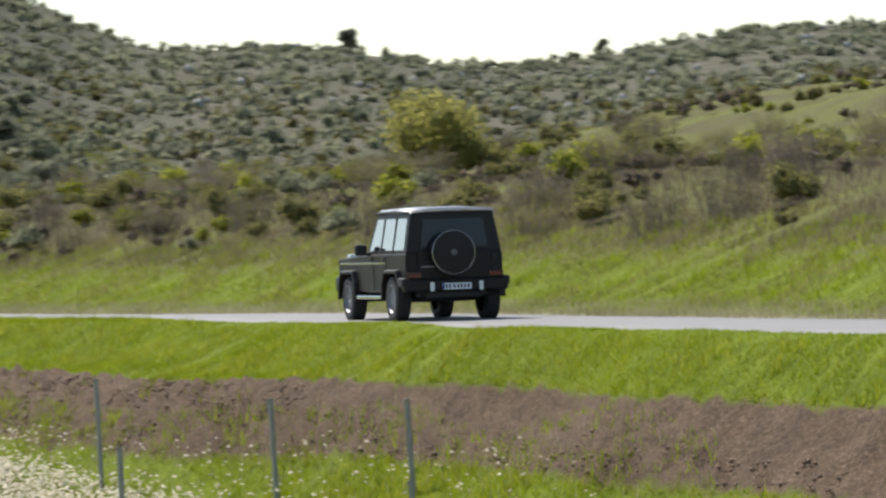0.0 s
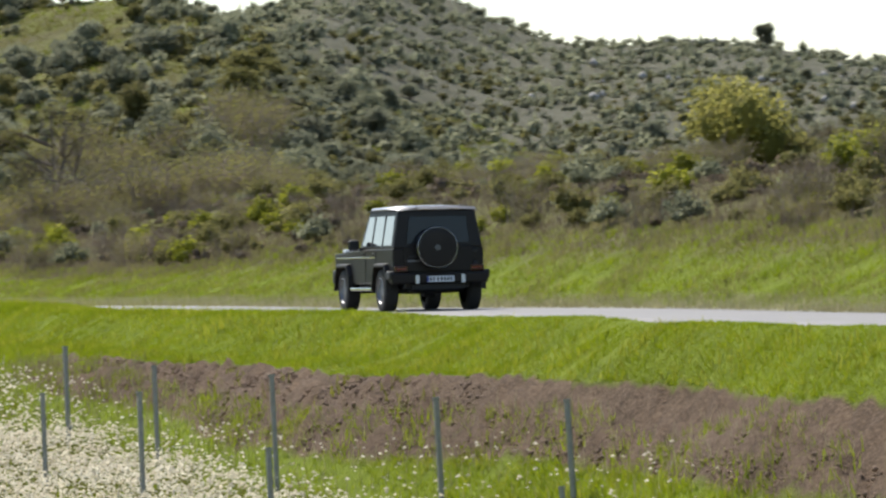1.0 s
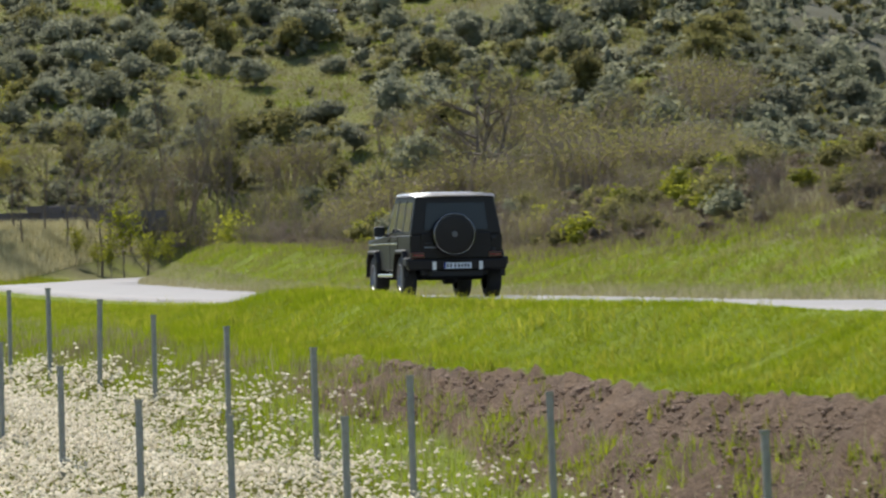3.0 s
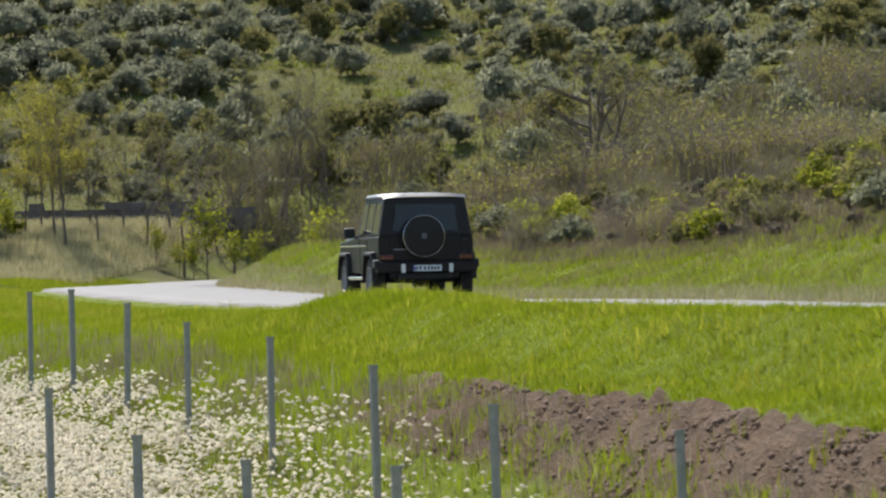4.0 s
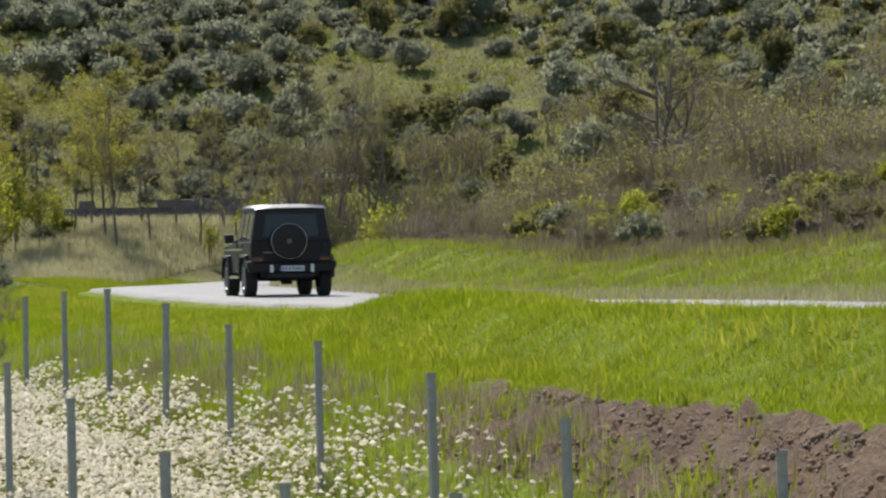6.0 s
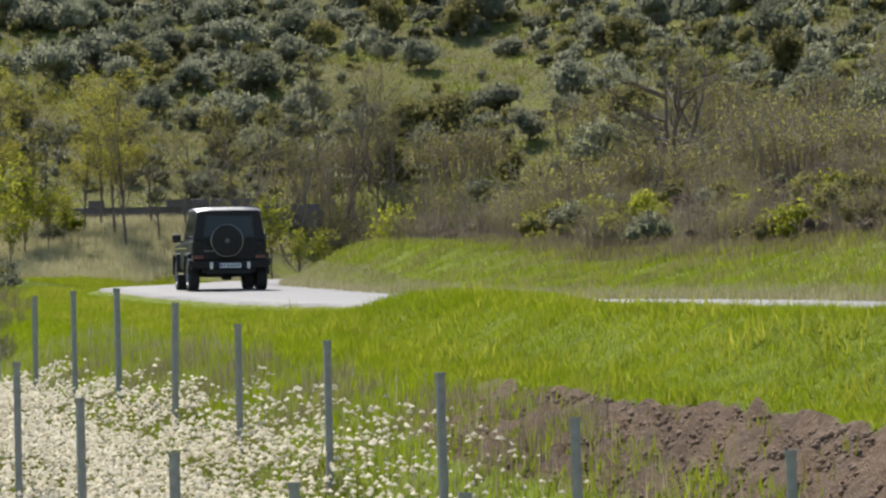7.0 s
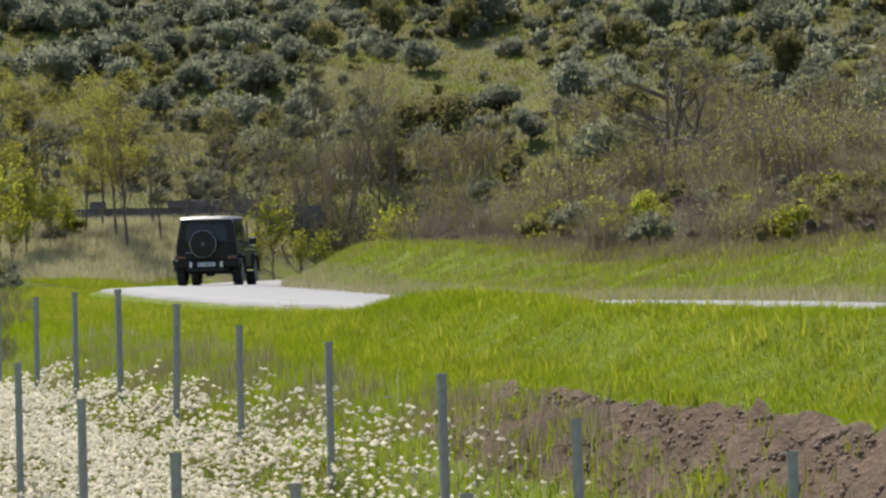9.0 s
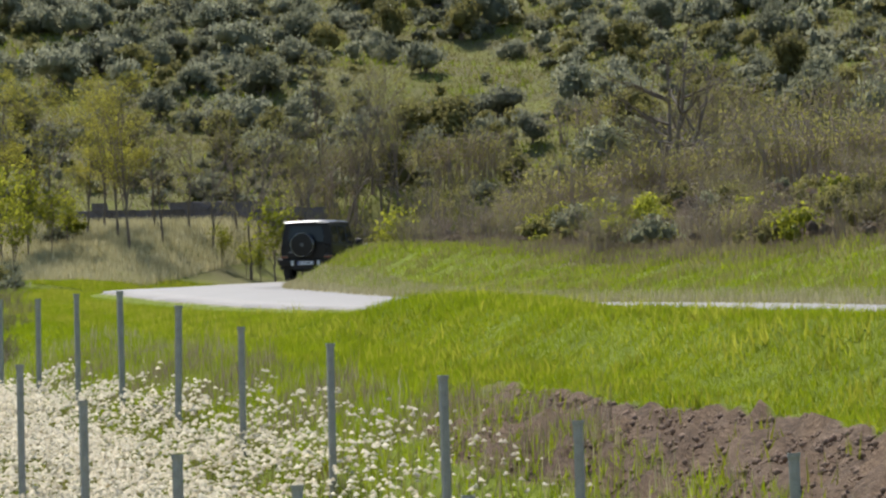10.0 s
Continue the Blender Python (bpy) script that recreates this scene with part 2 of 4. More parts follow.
def land(x, y):
    """Height of the ground, and its cover: bare soil, hill scrub, pale grit."""
    x, y = np.atleast_1d(x).astype(float), np.atleast_1d(y).astype(float)
    d, h = from_road(x, y)
    e = -d
    field = -0.2 + 0.011 * np.clip(y, -60, 110) + 0.05 * wave(x, y, 7, 1)
    low = -1.15 + 0.031 * np.clip(y - 36, -8, 36) + 0.05 * wave(x, y, 7, 1)     # the vineyard lies lower
    far = step(138, 166, y)
    outer = field * (1 - far) + 1.62 * far
    lip = h + 0.075 + 0.13 * step(64, 71, y) * step(79, 75, y) - 0.22 * step(74, 80, y) + 0.025 * wave(x, y, 9, 2)
    wob = 0.22 * wave(x, y, 6, 9)
    ew = e + wob - 0.85 * step(42, 56, y)
    el = ew + 2.0 * step(42, 28, y)          # the bank is narrower where the field draws near the lane
    t = 0.60 * step(2.9, 4.5, ew) + 0.40 * step(4.0, 6.6, ew)
    left = lip * (1 - t) + outer * t
    left = left + (low - field) * step(5.4, 8.6, el) * (1 - far)
    left = np.where(e < 3.0, h + (lip - h) * step(LEFT - 0.2, 2.9, e) + (left - lip), left)
    bend = step(112, 132, y)
    bankh = 0.80 + 0.20 * step(80, 45, y) + 0.22 * bend
    slope = 0.10 + 0.04 * step(85, 140, y) + 0.02 * wave(x, y, 25, 6)
    right = h + bankh * step(RIGHT - 0.2, 7.5 - 2.6 * bend, d) + slope * np.clip(d - 7.0, 0, 60) + 0.07 * wave(x, y, 5, 7) * step(4, 8, d)
    right = right + 2.6 * np.exp(-(((x - 35) / 11) ** 2 + ((y - 90) / 30) ** 2)) * step(6, 12, d)
    hl = hill_height(x, y)
    right = np.minimum(right, 4.6 + 2.2 * np.exp(-(((x - 36) / 12) ** 2 + ((y - 92) / 34) ** 2)) + 0.25 * wave(x, y, 20, 8))
    k = step(3, 14, d)
    soft = 0.5 * (right + hl + np.sqrt((right - hl) ** 2 + 0.6))
    z_right = np.where(d > RIGHT - 0.2, right * (1 - k) + soft * k, h)
    kl = step(3.5, 6.5, e)
    z_left = np.where(y > 160, left * (1 - kl) + np.maximum(left, hl) * kl, left)
    z = np.where(d > 0, z_right, z_left)
    beyond = step(165, 177, y)
    ke = step(2.6, 7.0, np.abs(d))
    z = z * (1 - beyond) + beyond * (h * (1 - ke) + np.maximum(h, hl) * ke)
    z = np.where((d > -LEFT) & (d < RIGHT), h - 0.03, z)
    soil = step(4.9, 5.2, 0.5 * (ew + el)) * step(6.8, 6.1, el - 0.7 * step(52, 42, y)) * step(64, 54, y + 2.5 * wave(x, y, 11, 12)) * step(120, 20, np.abs(x))
    scrub = np.where(d > 0, 0.9 * step(3.8, 7.0, d) + 0.1 * step(7, 10, d), step(160, 172, y))
    grit = np.where(d > 0, step(3.6, 2.4, d), step(2.6, 2.1, e)) * 0.75
    return z, soil, scrub, grit


def make_ground():
    xs = np.concatenate([[-900, -500, -300, -180, -110], np.arange(-70, -16, 1.5), np.arange(-16, -9, 0.3), np.arange(-9, 14, 0.15), np.arange(14, 17, 0.3), np.arange(17, 130, 1.2), [150, 220, 350, 600, 900]])
    ys = np.concatenate([[-900, -500, -300, -200, -140, -100], np.arange(-70, 0, 3.0), np.arange(0, 100, 0.4), np.arange(100, 250, 0.8), np.arange(250, 420, 2.5), [450, 550, 900, 1500]])
    gx, gy = np.meshgrid(xs, ys)
    z, soil, scrub, grit = land(gx.ravel(), gy.ravel())
    px, py = gx.ravel() + 8.0, gy.ravel() + 45.0
    # greys the far ridge's ground: bare rock, plus distance haze put into the colour
    stony_haze = step(5.0, 8.0, np.degrees(np.arctan2(px, np.maximum(py, 1.0)))) * step(205, 235, np.hypot(px, py))
    clod = np.random.RandomState(4).randn(len(z)) * 0.065
    z = z + clod * step(0.3, 0.7, soil)
    nx, ny = len(xs), len(ys)
    idx = np.arange(nx * ny).reshape(ny, nx)
    faces = np.stack([idx[:-1, :-1], idx[:-1, 1:], idx[1:, 1:], idx[1:, :-1]], -1).reshape(-1, 4)
    ob = mesh_part("ground", np.stack([gx.ravel(), gy.ravel(), z], 1), faces, GROUND, smooth=True)
    col = ob.data.color_attributes.new("cover", "FLOAT_COLOR", "POINT")
    col.data.foreach_set("color", np.stack([soil, scrub, grit, stony_haze], 1).astype(np.float32).ravel())
    return tagged(ob, "grassy field, road bank and scrubby hillside of brown earth", "ground", kind="structure")


def make_road():
    nrm = np.stack([TANGENT[:, 1], -TANGENT[:, 0]], 1)
    rag = np.random.RandomState(8)
    cols = []
    for off, dz in ((-LEFT - 0.05, -0.28), (-LEFT + 0.05, 0.012), (-0.9, 0.03), (0.3, 0.035), (1.3, 0.03), (RIGHT - 0.05, 0.012), (RIGHT + 0.05, -0.20)):
        o = off + (rag.randn(len(CENTRE)) * 0.07 if abs(off) > 2 else 0)
        xy = CENTRE[:, :2] + nrm * np.reshape(o * np.ones(len(CENTRE)), (-1, 1))
        cols.append(np.column_stack([xy, CENTRE[:, 2] + dz]))
    v = np.stack(cols, 1)
    idx = np.arange(v.shape[0] * v.shape[1]).reshape(v.shape[0], v.shape[1])
    faces = np.stack([idx[:-1, :-1], idx[:-1, 1:], idx[1:, 1:], idx[1:, :-1]], -1).reshape(-1, 4)
    ob = mesh_part("road", v.reshape(-1, 3), faces, ROAD, smooth=True)
    return tagged(ob, "narrow sun-bleached pale asphalt country lane", "road", kind="structure")


make_ground()
make_road()


# ---------------------------------------------------------------- plants
def leaf_quads(rng, centres, normals, size, lean=0.7):
    """A quad leaf (a small pointed clump) at each centre, turned about its normal."""
    n = len(centres)
    nrm = normals + lean * rng.randn(n, 3)
    nrm /= np.linalg.norm(nrm, axis=1)[:, None] + 1e-9
    ref = rng.randn(n, 3)
    u = np.cross(nrm, ref)
    u /= np.linalg.norm(u, axis=1)[:, None] + 1e-9
    w = np.cross(nrm, u)
    s = (size * (0.6 + 0.8 * rng.rand(n)))[:, None]
    a = centres - u * s * 0.5
    b = centres + w * s * 0.32 + nrm * s * 0.10
    c = centres + u * s * 0.6
    d = centres - w * s * 0.32 + nrm * s * 0.10
    v = np.stack([a, b, c, d], 1).reshape(-1, 3)
    return v, np.arange(n * 4).reshape(-1, 4)


def lobes_of(rng, width, height, count, flat=0.75):
    """Uneven rounded masses that make up a crown: centre and radii."""
    out = []
    for k in range(count):
        a, r = rng.rand() * 6.283, width * 0.5 * (0.15 + 0.5 * rng.rand())
        rad = width * (0.20 + 0.16 * rng.rand())
        zc = height * (0.28 + 0.42 * rng.rand()) * (1 - 0.35 * r / (width * 0.5))
        out.append((r * math.cos(a), r * math.sin(a), zc, rad, rad, min(rad * flat * (0.8 + 0.6 * rng.rand()), height * 0.5)))
    return np.array(out)


def crown_arrays(rng, lobes, leaves, size, core=0.72, ragged=0.18):
    """Leaves over the lobes, with a rough dense core so that the crown is not see-through everywhere."""
    k = rng.choice(len(lobes), leaves, p=lobes[:, 3] ** 2 / (lobes[:, 3] ** 2).sum())
    n = rng.randn(leaves, 3)
    n /= np.linalg.norm(n, axis=1)[:, None]
    n[:, 2] = np.where(n[:, 2] < -0.35, -n[:, 2], n[:, 2])
    r = 1.0 - np.abs(rng.randn(leaves)) * ragged + (rng.rand(leaves) < 0.10) * 0.22 * rng.rand(leaves)
    c = lobes[k, :3] + n * lobes[k, 3:] * r[:, None]
    c[:, 2] = np.maximum(c[:, 2], 0.03)
    up = n * 0.8 + np.array([0, 0, 0.3])
    v, f = leaf_quads(rng, c, up, np.full(leaves, size))
    spire = rng.rand(leaves) < 0.16
    tip = np.repeat(spire, 4).reshape(-1, 4) & np.array([False, False, True, False])
    v[tip.ravel()] = np.repeat(c, 4, axis=0)[tip.ravel()] + np.array([0, 0, 1.3 * size]) + 0.3 * size * rng.randn(int(tip.sum()), 3)
    if core > 0:
        ring, seg = 3, 6
        for lx, ly, lz, rx, ry, rz in lobes:
            base = len(v)
            th = np.linspace(0.05, 3.09, ring + 1)[:, None]
            ph = np.linspace(0, 6.283, seg, endpoint=False)[None, :]
            q = core * (0.85 + 0.3 * rng.rand(ring + 1, seg))
            pts = np.stack([lx + rx * q * np.sin(th) * np.cos(ph), ly + ry * q * np.sin(th) * np.sin(ph), np.maximum(0.02, lz + rz * q * np.cos(th) * np.ones_like(ph))], -1)
            i = np.arange((ring + 1) * seg).reshape(ring + 1, seg) + base
            fc = np.stack([i[:-1], np.roll(i, -1, 1)[:-1], np.roll(i, -1, 1)[1:], i[1:]], -1).reshape(-1, 4)
            v, f = np.vstack([v, pts.reshape(-1, 3)]), np.vstack([f, fc])
    return v, f


def tube(path, radii, sides=6):
    """A tapered limb along a path of points."""
    path = np.asarray(path, float)
    n = len(path)
    t = np.gradient(path, axis=0)
    t /= np.linalg.norm(t, axis=1)[:, None] + 1e-9
    u = np.cross(t, np.array([0.31, 0.87, 0.12]))
    u /= np.linalg.norm(u, axis=1)[:, None] + 1e-9
    w = np.cross(t, u)
    a = np.linspace(0, 6.283, sides, endpoint=False)
    v = path[:, None] + np.asarray(radii)[:, None, None] * (u[:, None] * np.cos(a)[None, :, None] + w[:, None] * np.sin(a)[None, :, None])
    i = np.arange(n * sides).reshape(n, sides)
    f = np.stack([i[:-1], np.roll(i, -1, 1)[:-1], np.roll(i, -1, 1)[1:], i[1:]], -1).reshape(-1, 4)
    return v.reshape(-1, 3), f


def gather(pieces):
    v, f, k = [], [], 0
    for a, b in pieces:
        v.append(a)
        f.append(np.asarray(b) + k)
        k += len(a)
    return np.vstack(v), np.vstack(f)


def limbs(rng, start, way, length, radius, depth, spread, out, tips):
    """Branches that fork and grow thinner; fills out with tubes and tips with twig ends."""
    n = 5
    pts = [np.array(start, float)]
    d = np.array(way, float)
    for k in range(n):
        d = d + rng.randn(3) * 0.10 + np.array([0, 0, 0.03])
        d /= np.linalg.norm(d)
        pts.append(pts[-1] + d * length / n)
    out.append(tube(pts, np.linspace(radius, radius * 0.55, n + 1), 6 if radius > 0.03 else 3))
    if depth == 0:
        tips.extend([pts[-1], pts[-2], pts[-3]])
        return
    for k in range(3 if depth > 1 else 4):
        j = rng.randint(2, n + 1)
        s = d + rng.randn(3) * spread
        s[2] = abs(s[2]) * 0.9 + 0.1
        s /= np.linalg.norm(s)
        limbs(rng, pts[j], s, length * (0.55 + 0.25 * rng.rand()), radius * 0.5, depth - 1, spread, out, tips)


def shrub(name, seed, width, height, lobe_count, leaves, size, material, label, category="shrub", group="", ragged=0.32, core=0.55, stems=4):
    """An evergreen shrub: a few short stems and a lumpy crown."""
    rng = np.random.RandomState(seed)
    ob = thing(name, 0, 0, -50)
    lb = lobes_of(rng, width, height, lobe_count)
    for k in range(stems):
        a = rng.rand() * 6.283
        q = lb[rng.randint(len(lb)), :3]
        v, f = tube([(0.08 * math.cos(a), 0.08 * math.sin(a), -0.15), (0.3 * q[0], 0.3 * q[1], 0.4 * q[2]), q], (0.05, 0.035, 0.015), 5)
        mesh_part("stem", v, f, BARK, ob)
    v, f = crown_arrays(rng, lb, leaves, size, core, ragged)
    mesh_part("crown", v, f, material, ob)
    return tagged(ob, label, category, group)


def thicket(name, seed, width, height, twigs, leaves, size, leaf_material, twig_material, label, group=""):
    """A half-bare bush: many rising twigs, with sparse leaves along them."""
    rng = np.random.RandomState(seed)
    ob = thing(name, 0, 0, -50)
    pieces, spots = [], []
    for k in range(twigs):
        a, r = rng.rand() * 6.283, width * 0.33 * rng.rand() ** 0.6
        b, h = rng.rand() * 6.283, height * (0.55 + 0.45 * rng.rand())
        s = np.array([r * math.cos(a), r * math.sin(a), -0.1])
        o = np.array([math.cos(a) * 0.5 + 0.5 * math.cos(b), math.sin(a) * 0.5 + 0.5 * math.sin(b), 0]) * width * 0.3 * rng.rand()
        p = [s, s + o * 0.3 + [0, 0, h * 0.5], s + o * 0.8 + [0, 0, h * 0.85], s + o * 1.4 + [0, 0, h * (0.8 + 0.25 * rng.rand())]]
        pieces.append(tube(p, (0.018, 0.013, 0.009, 0.004), 3))
        for q in range(3):
            t = rng.rand()
            m = p[1] * (1 - t) + p[2] * t
            e2 = m + rng.randn(3) * 0.16 * height + np.array([0, 0, 0.12 * height])
            pieces.append(tube([m, (m + e2) / 2 + rng.randn(3) * 0.03, e2], (0.009, 0.006, 0.003), 3))
            spots.append((m, e2))
    v, f = gather(pieces)
    mesh_part("twig_mass", v, f, twig_material, ob)
    k = rng.randint(0, len(spots), leaves)
    t = rng.rand(leaves)[:, None]
    sp = np.array(spots)
    c = sp[k, 0] * (1 - t) + sp[k, 1] * t + rng.randn(leaves, 3) * 0.05 * width
    c[:, 2] = np.maximum(c[:, 2], 0.04)
    v, f = leaf_quads(rng, c, np.tile([0, 0, 0.8], (leaves, 1)), np.full(leaves, size))
    mesh_part("foliage", v, f, leaf_material, ob)
    return tagged(ob, label, "bush", group)


def tree(name, seed, trunks, height, spread, leaves, size, leaf_material, label, slim=0.5, group="", crown_low=0.3, radius=0.09):
    """A small tree: tapered trunks that fork into limbs, with leaves on the twig ends."""
    rng = np.random.RandomState(seed)
    ob = thing(name, 0, 0, -50)
    tips = []
    for k in range(trunks):
        a = rng.rand() * 6.283
        lean = np.array([math.cos(a), math.sin(a), 0]) * (0.22 if trunks > 1 else 0.06)
        s = np.array([math.cos(a), math.sin(a), 0]) * (0.14 * (trunks - 1))
        pieces = []
        own = []
        p = [s + lean * t * height * 0.9 + rng.randn(3) * 0.02 + np.array([0, 0, t * height * 0.72 - 0.1]) for t in np.linspace(0, 1, 7)]
        mesh_part("trunk", *tube(p, np.linspace(radius, radius * 0.35, 7), 7), BARK, ob)
        for j in range(10):
            t = crown_low + (1 - crown_low) * rng.rand()
            q = p[0] * (1 - t) + p[-1] * t
            w = np.array([rng.randn() * spread, rng.randn() * spread, slim + 0.5 * rng.rand()])
            w /= np.linalg.norm(w)
            limbs(rng, q, w, height * (0.20 + 0.16 * rng.rand()), radius * 0.36, 2, 0.45, pieces, own)
        limbs(rng, p[-1], (0, 0, 1), height * 0.24, radius * 0.35, 2, 0.4, pieces, own)
        v, f = gather(pieces)
        mesh_part("limb_work", v, f, BARK, ob)
        tips += own
    tips = np.array(tips)
    c = tips[rng.randint(0, len(tips), leaves)] + rng.randn(leaves, 3) * size * 1.3
    v, f = leaf_quads(rng, c, np.tile([0, 0, 0.6], (leaves, 1)), np.full(leaves, size))
    mesh_part("crown", v, f, leaf_material, ob)
    return tagged(ob, label, "tree", group)


def set_at(ob, x, y, turn=0.0, scale=1.0, sink=0.05):
    """Stand a thing on the ground."""
    z = float(land(x, y)[0][0]) - sink
    ob.matrix_basis = pose(x, y, z, 0, 0, turn)
    ob.scale = (scale, scale, scale * 1.0)
    return ob


def copy_at(ob, x, y, turn=0.0, scale=1.0, sink=0.05):
    z = float(land(x, y)[0][0]) - sink
    c = copy_thing(ob, pose(x, y, z, 0, 0, turn))
    c.scale = (scale, scale, scale)
    return c


class Kind:
    """A plant that is built once; the first call places it, the next ones copy it."""

    def __init__(self, ob):
        self.ob, self.used = ob, False

    def put(self, x, y, turn=0.0, scale=1.0, label=""):
        ob = copy_at(self.ob, x, y, turn, scale) if self.used else set_at(self.ob, x, y, turn, scale)
        self.used = True
        if label:
            tagged(ob, label)
        return ob


HG = "hillside shrubs"
evergreens = [Kind(shrub("evergreen_shrub", 10 + k, 1.7 + 0.25 * (k % 3), 1.25 + 0.18 * (k % 4), 7 + k % 3, 900, 0.125, (LEAF_DARK, LEAF_HAZY_GREY, LEAF_DARK, LEAF_OLIVE)[k % 4],
                         ("dark evergreen maquis shrub on the slope", "hazy grey-green rounded maquis shrub on the slope", "dark dense juniper-like shrub on the slope", "olive-green shrub on the grassy slope")[k % 4], group=HG)) for k in range(8)]
olives = [Kind(shrub("roadside_bush", 40 + k, 1.9, 1.25 + 0.2 * (k % 2), 7, 520, 0.14, (LEAF_OLIVE, LEAF_FRESH, LEAF_HAZY_GREY, LEAF_OLIVE)[k % 4],
                     ("olive-green wild bush above the grassy verge", "bright fresh green bush above the verge", "dusty grey-green bush above the verge", "olive bramble bush above the verge")[k % 4], "bush", "bushes above the verge", ragged=0.42, core=0.45)) for k in range(4)]
thickets = [Kind(thicket("bramble_thicket", 60 + k, 2.4, 1.5, 40, 1500, 0.044, (LEAF_BROWN, LEAF_OLIVE, LEAF_YELLOW)[k % 3], TWIG,
                         ("brown half-bare bramble thicket", "olive half-bare thicket of twigs", "yellowish budding thicket of twigs")[k % 3], "thickets behind the verge")) for k in range(6)]


# ---------------------------------------------------------------- vineyard posts
def bar(bm, x0, x1, y0, y1, z0, z1):
    r = bmesh.ops.create_cube(bm, size=1.0, matrix=Matrix.Translation(((x0 + x1) / 2, (y0 + y1) / 2, (z0 + z1) / 2)) @ Matrix.Diagonal((x1 - x0, y1 - y0, z1 - z0, 1)))
    return r["verts"]


def vine_post():
    """A folded steel post: an open channel with lips, a rolled head and punched hooks."""
    ob = thing("vineyard_post", 0, 0, -50)
    bm = bmesh.new()
    prof = [(-0.030, 0.022), (-0.030, -0.020), (-0.012, -0.026), (0.012, -0.026), (0.030, -0.020), (0.030, 0.022), (0.022, 0.022), (0.024, -0.014), (0.010, -0.019), (-0.010, -0.019), (-0.024, -0.014), (-0.022, 0.022)]
    rings = []
    for z, s in ((-0.6, 1.2), (0.0, 1.2), (0.9, 1.2), (1.82, 1.2), (1.845, 1.42), (1.87, 1.46)):
        rings.append([bm.verts.new((x * s, y * s, z)) for x, y in prof])
    for a, b in zip(rings, rings[1:]):
        for i in range(len(prof)):
            j = (i + 1) % len(prof)
            bm.faces.new((a[i], a[j], b[j], b[i]))
    bm.faces.new(rings[-1])
    part("channel", bm, STEEL, ob)
    for z in (0.45, 0.75, 1.05, 1.35, 1.58, 1.74):
        bm = bmesh.new()
        bar(bm, -0.008, 0.008, -0.040, -0.028, z - 0.014, z + 0.014)
        part("hook", bm, STEEL, ob)
    return tagged(ob, "grey galvanised steel vineyard post in the flowering field", "post", "vineyard posts")


post = Kind(vine_post())
# x, y, lean sideways, height of the top
POSTS = [(5.35, 26.0, 2.6, 0.50), (4.10, 30.0, 2.0, 0.47), (2.39, 36.0, 1.4, 0.72), (1.08, 42.0, 0.9, 0.79), (0.03, 48.0, 1.0, 1.04), (-1.12, 54.0, 0.3, 1.26),
         (-2.24, 60.0, 0.3, 1.38), (-3.22, 65.0, -1.0, 1.60), (-4.18, 70.0, 0.6, 1.77), (-5.03, 74.0, 0.2, 1.73), (-5.87, 78.0, 0.0, 1.65),
         (4.95, 24.0, 3.0, -0.57), (1.60, 29.0, 1.4, -0.13), (0.17, 33.5, 0.8, 0.58), (-1.00, 37.5, 1.0, 0.50), (-2.10, 42.5, 0.5, 0.56), (-3.21, 48.0, 0.4, 0.87), (-4.25, 54.0, 0.2, 1.10), (-6.75, 82.0, 0.0, 1.63)]
for k, (x, y, lean, top) in enumerate(POSTS):
    p = post.put(x, y)
    p.matrix_basis = pose(x, y, top - 1.87, 0, -lean, (k * 37) % 50 - 25)


# ---------------------------------------------------------------- hillside
rng = np.random.RandomState(21)
taken = []


def free(x, y, r, tight=0.40):
    for a, b, c in taken:
        if (a - x) ** 2 + (b - y) ** 2 < (tight * (r + c)) ** 2:
            return False
    taken.append((x, y, r))
    return True


def col(u, y):
    """Sideways place at distance y for a column of the closing view."""
    return (u - 791.0) / 9500.0 * y


def clearing(x, y):
    """Grassy glades between the shrubs."""
    u = x / y * 9500.0 + 791.0
    if 200 < y < 213 and 590 < u < 1010:
        return 0.9
    if 201 < y < 207 and u < 250:
        return 0.8
    if 216 < y < 228 and 1100 < u < 1420:
        return 0.9
    return 0.85 if wave(np.array([x]), np.array([y]), 11, 31)[0] > 0.5 else 0.0


# large single shrubs and dark conifers that stand out
conifer = Kind(shrub("dark_conifer", 91, 1.5, 2.1, 9, 1500, 0.11, LEAF_DARK, "dark upright conifer among the hillside shrubs", "tree", ragged=0.18, core=0.7))
for u, y, s in ((640, 226, 0.95), (724, 229, 0.85), (1240, 232, 1.0)):
    conifer.put(col(u, y), y, u % 360, s)
    free(col(u, y), y, 1.6)
for x, y, s in ((11.8, 214, 1.35), (8.8, 211, 1.0), (26.6, 214, 1.0), (51.0, 248, 0.65), (44.0, 262, 0.5), (63, 290, 0.6)):
    conifer.put(x, y, 40 * x, s)
    free(x, y, 1.6)
for u, y, s, k in ((365, 208, 0.95, 0), (765, 210, 0.95, 2), (925, 213, 0.80, 4), (1035, 207.5, 0.85, 6), (480, 206.5, 1.15, 1), (440, 209, 0.9, 0), (210, 205, 1.05, 4), (300, 204, 1.1, 0), (900, 201.5, 1.0, 2), (840, 201, 0.9, 1),
                   (120, 210, 1.2, 2), (380, 220, 1.3, 0), (540, 217, 1.2, 1), (850, 222, 1.2, 4), (50, 206, 0.9, 1), (405, 199.5, 0.8, 7), (1180, 216, 1.0, 2), (1262, 221, 0.35, 0), (1330, 213, 1.0, 1), (1380, 211, 0.9, 0)):
    evergreens[k].put(col(u, y), y, (u * 7) % 360, s)
    free(col(u, y), y, 1.8 * s)
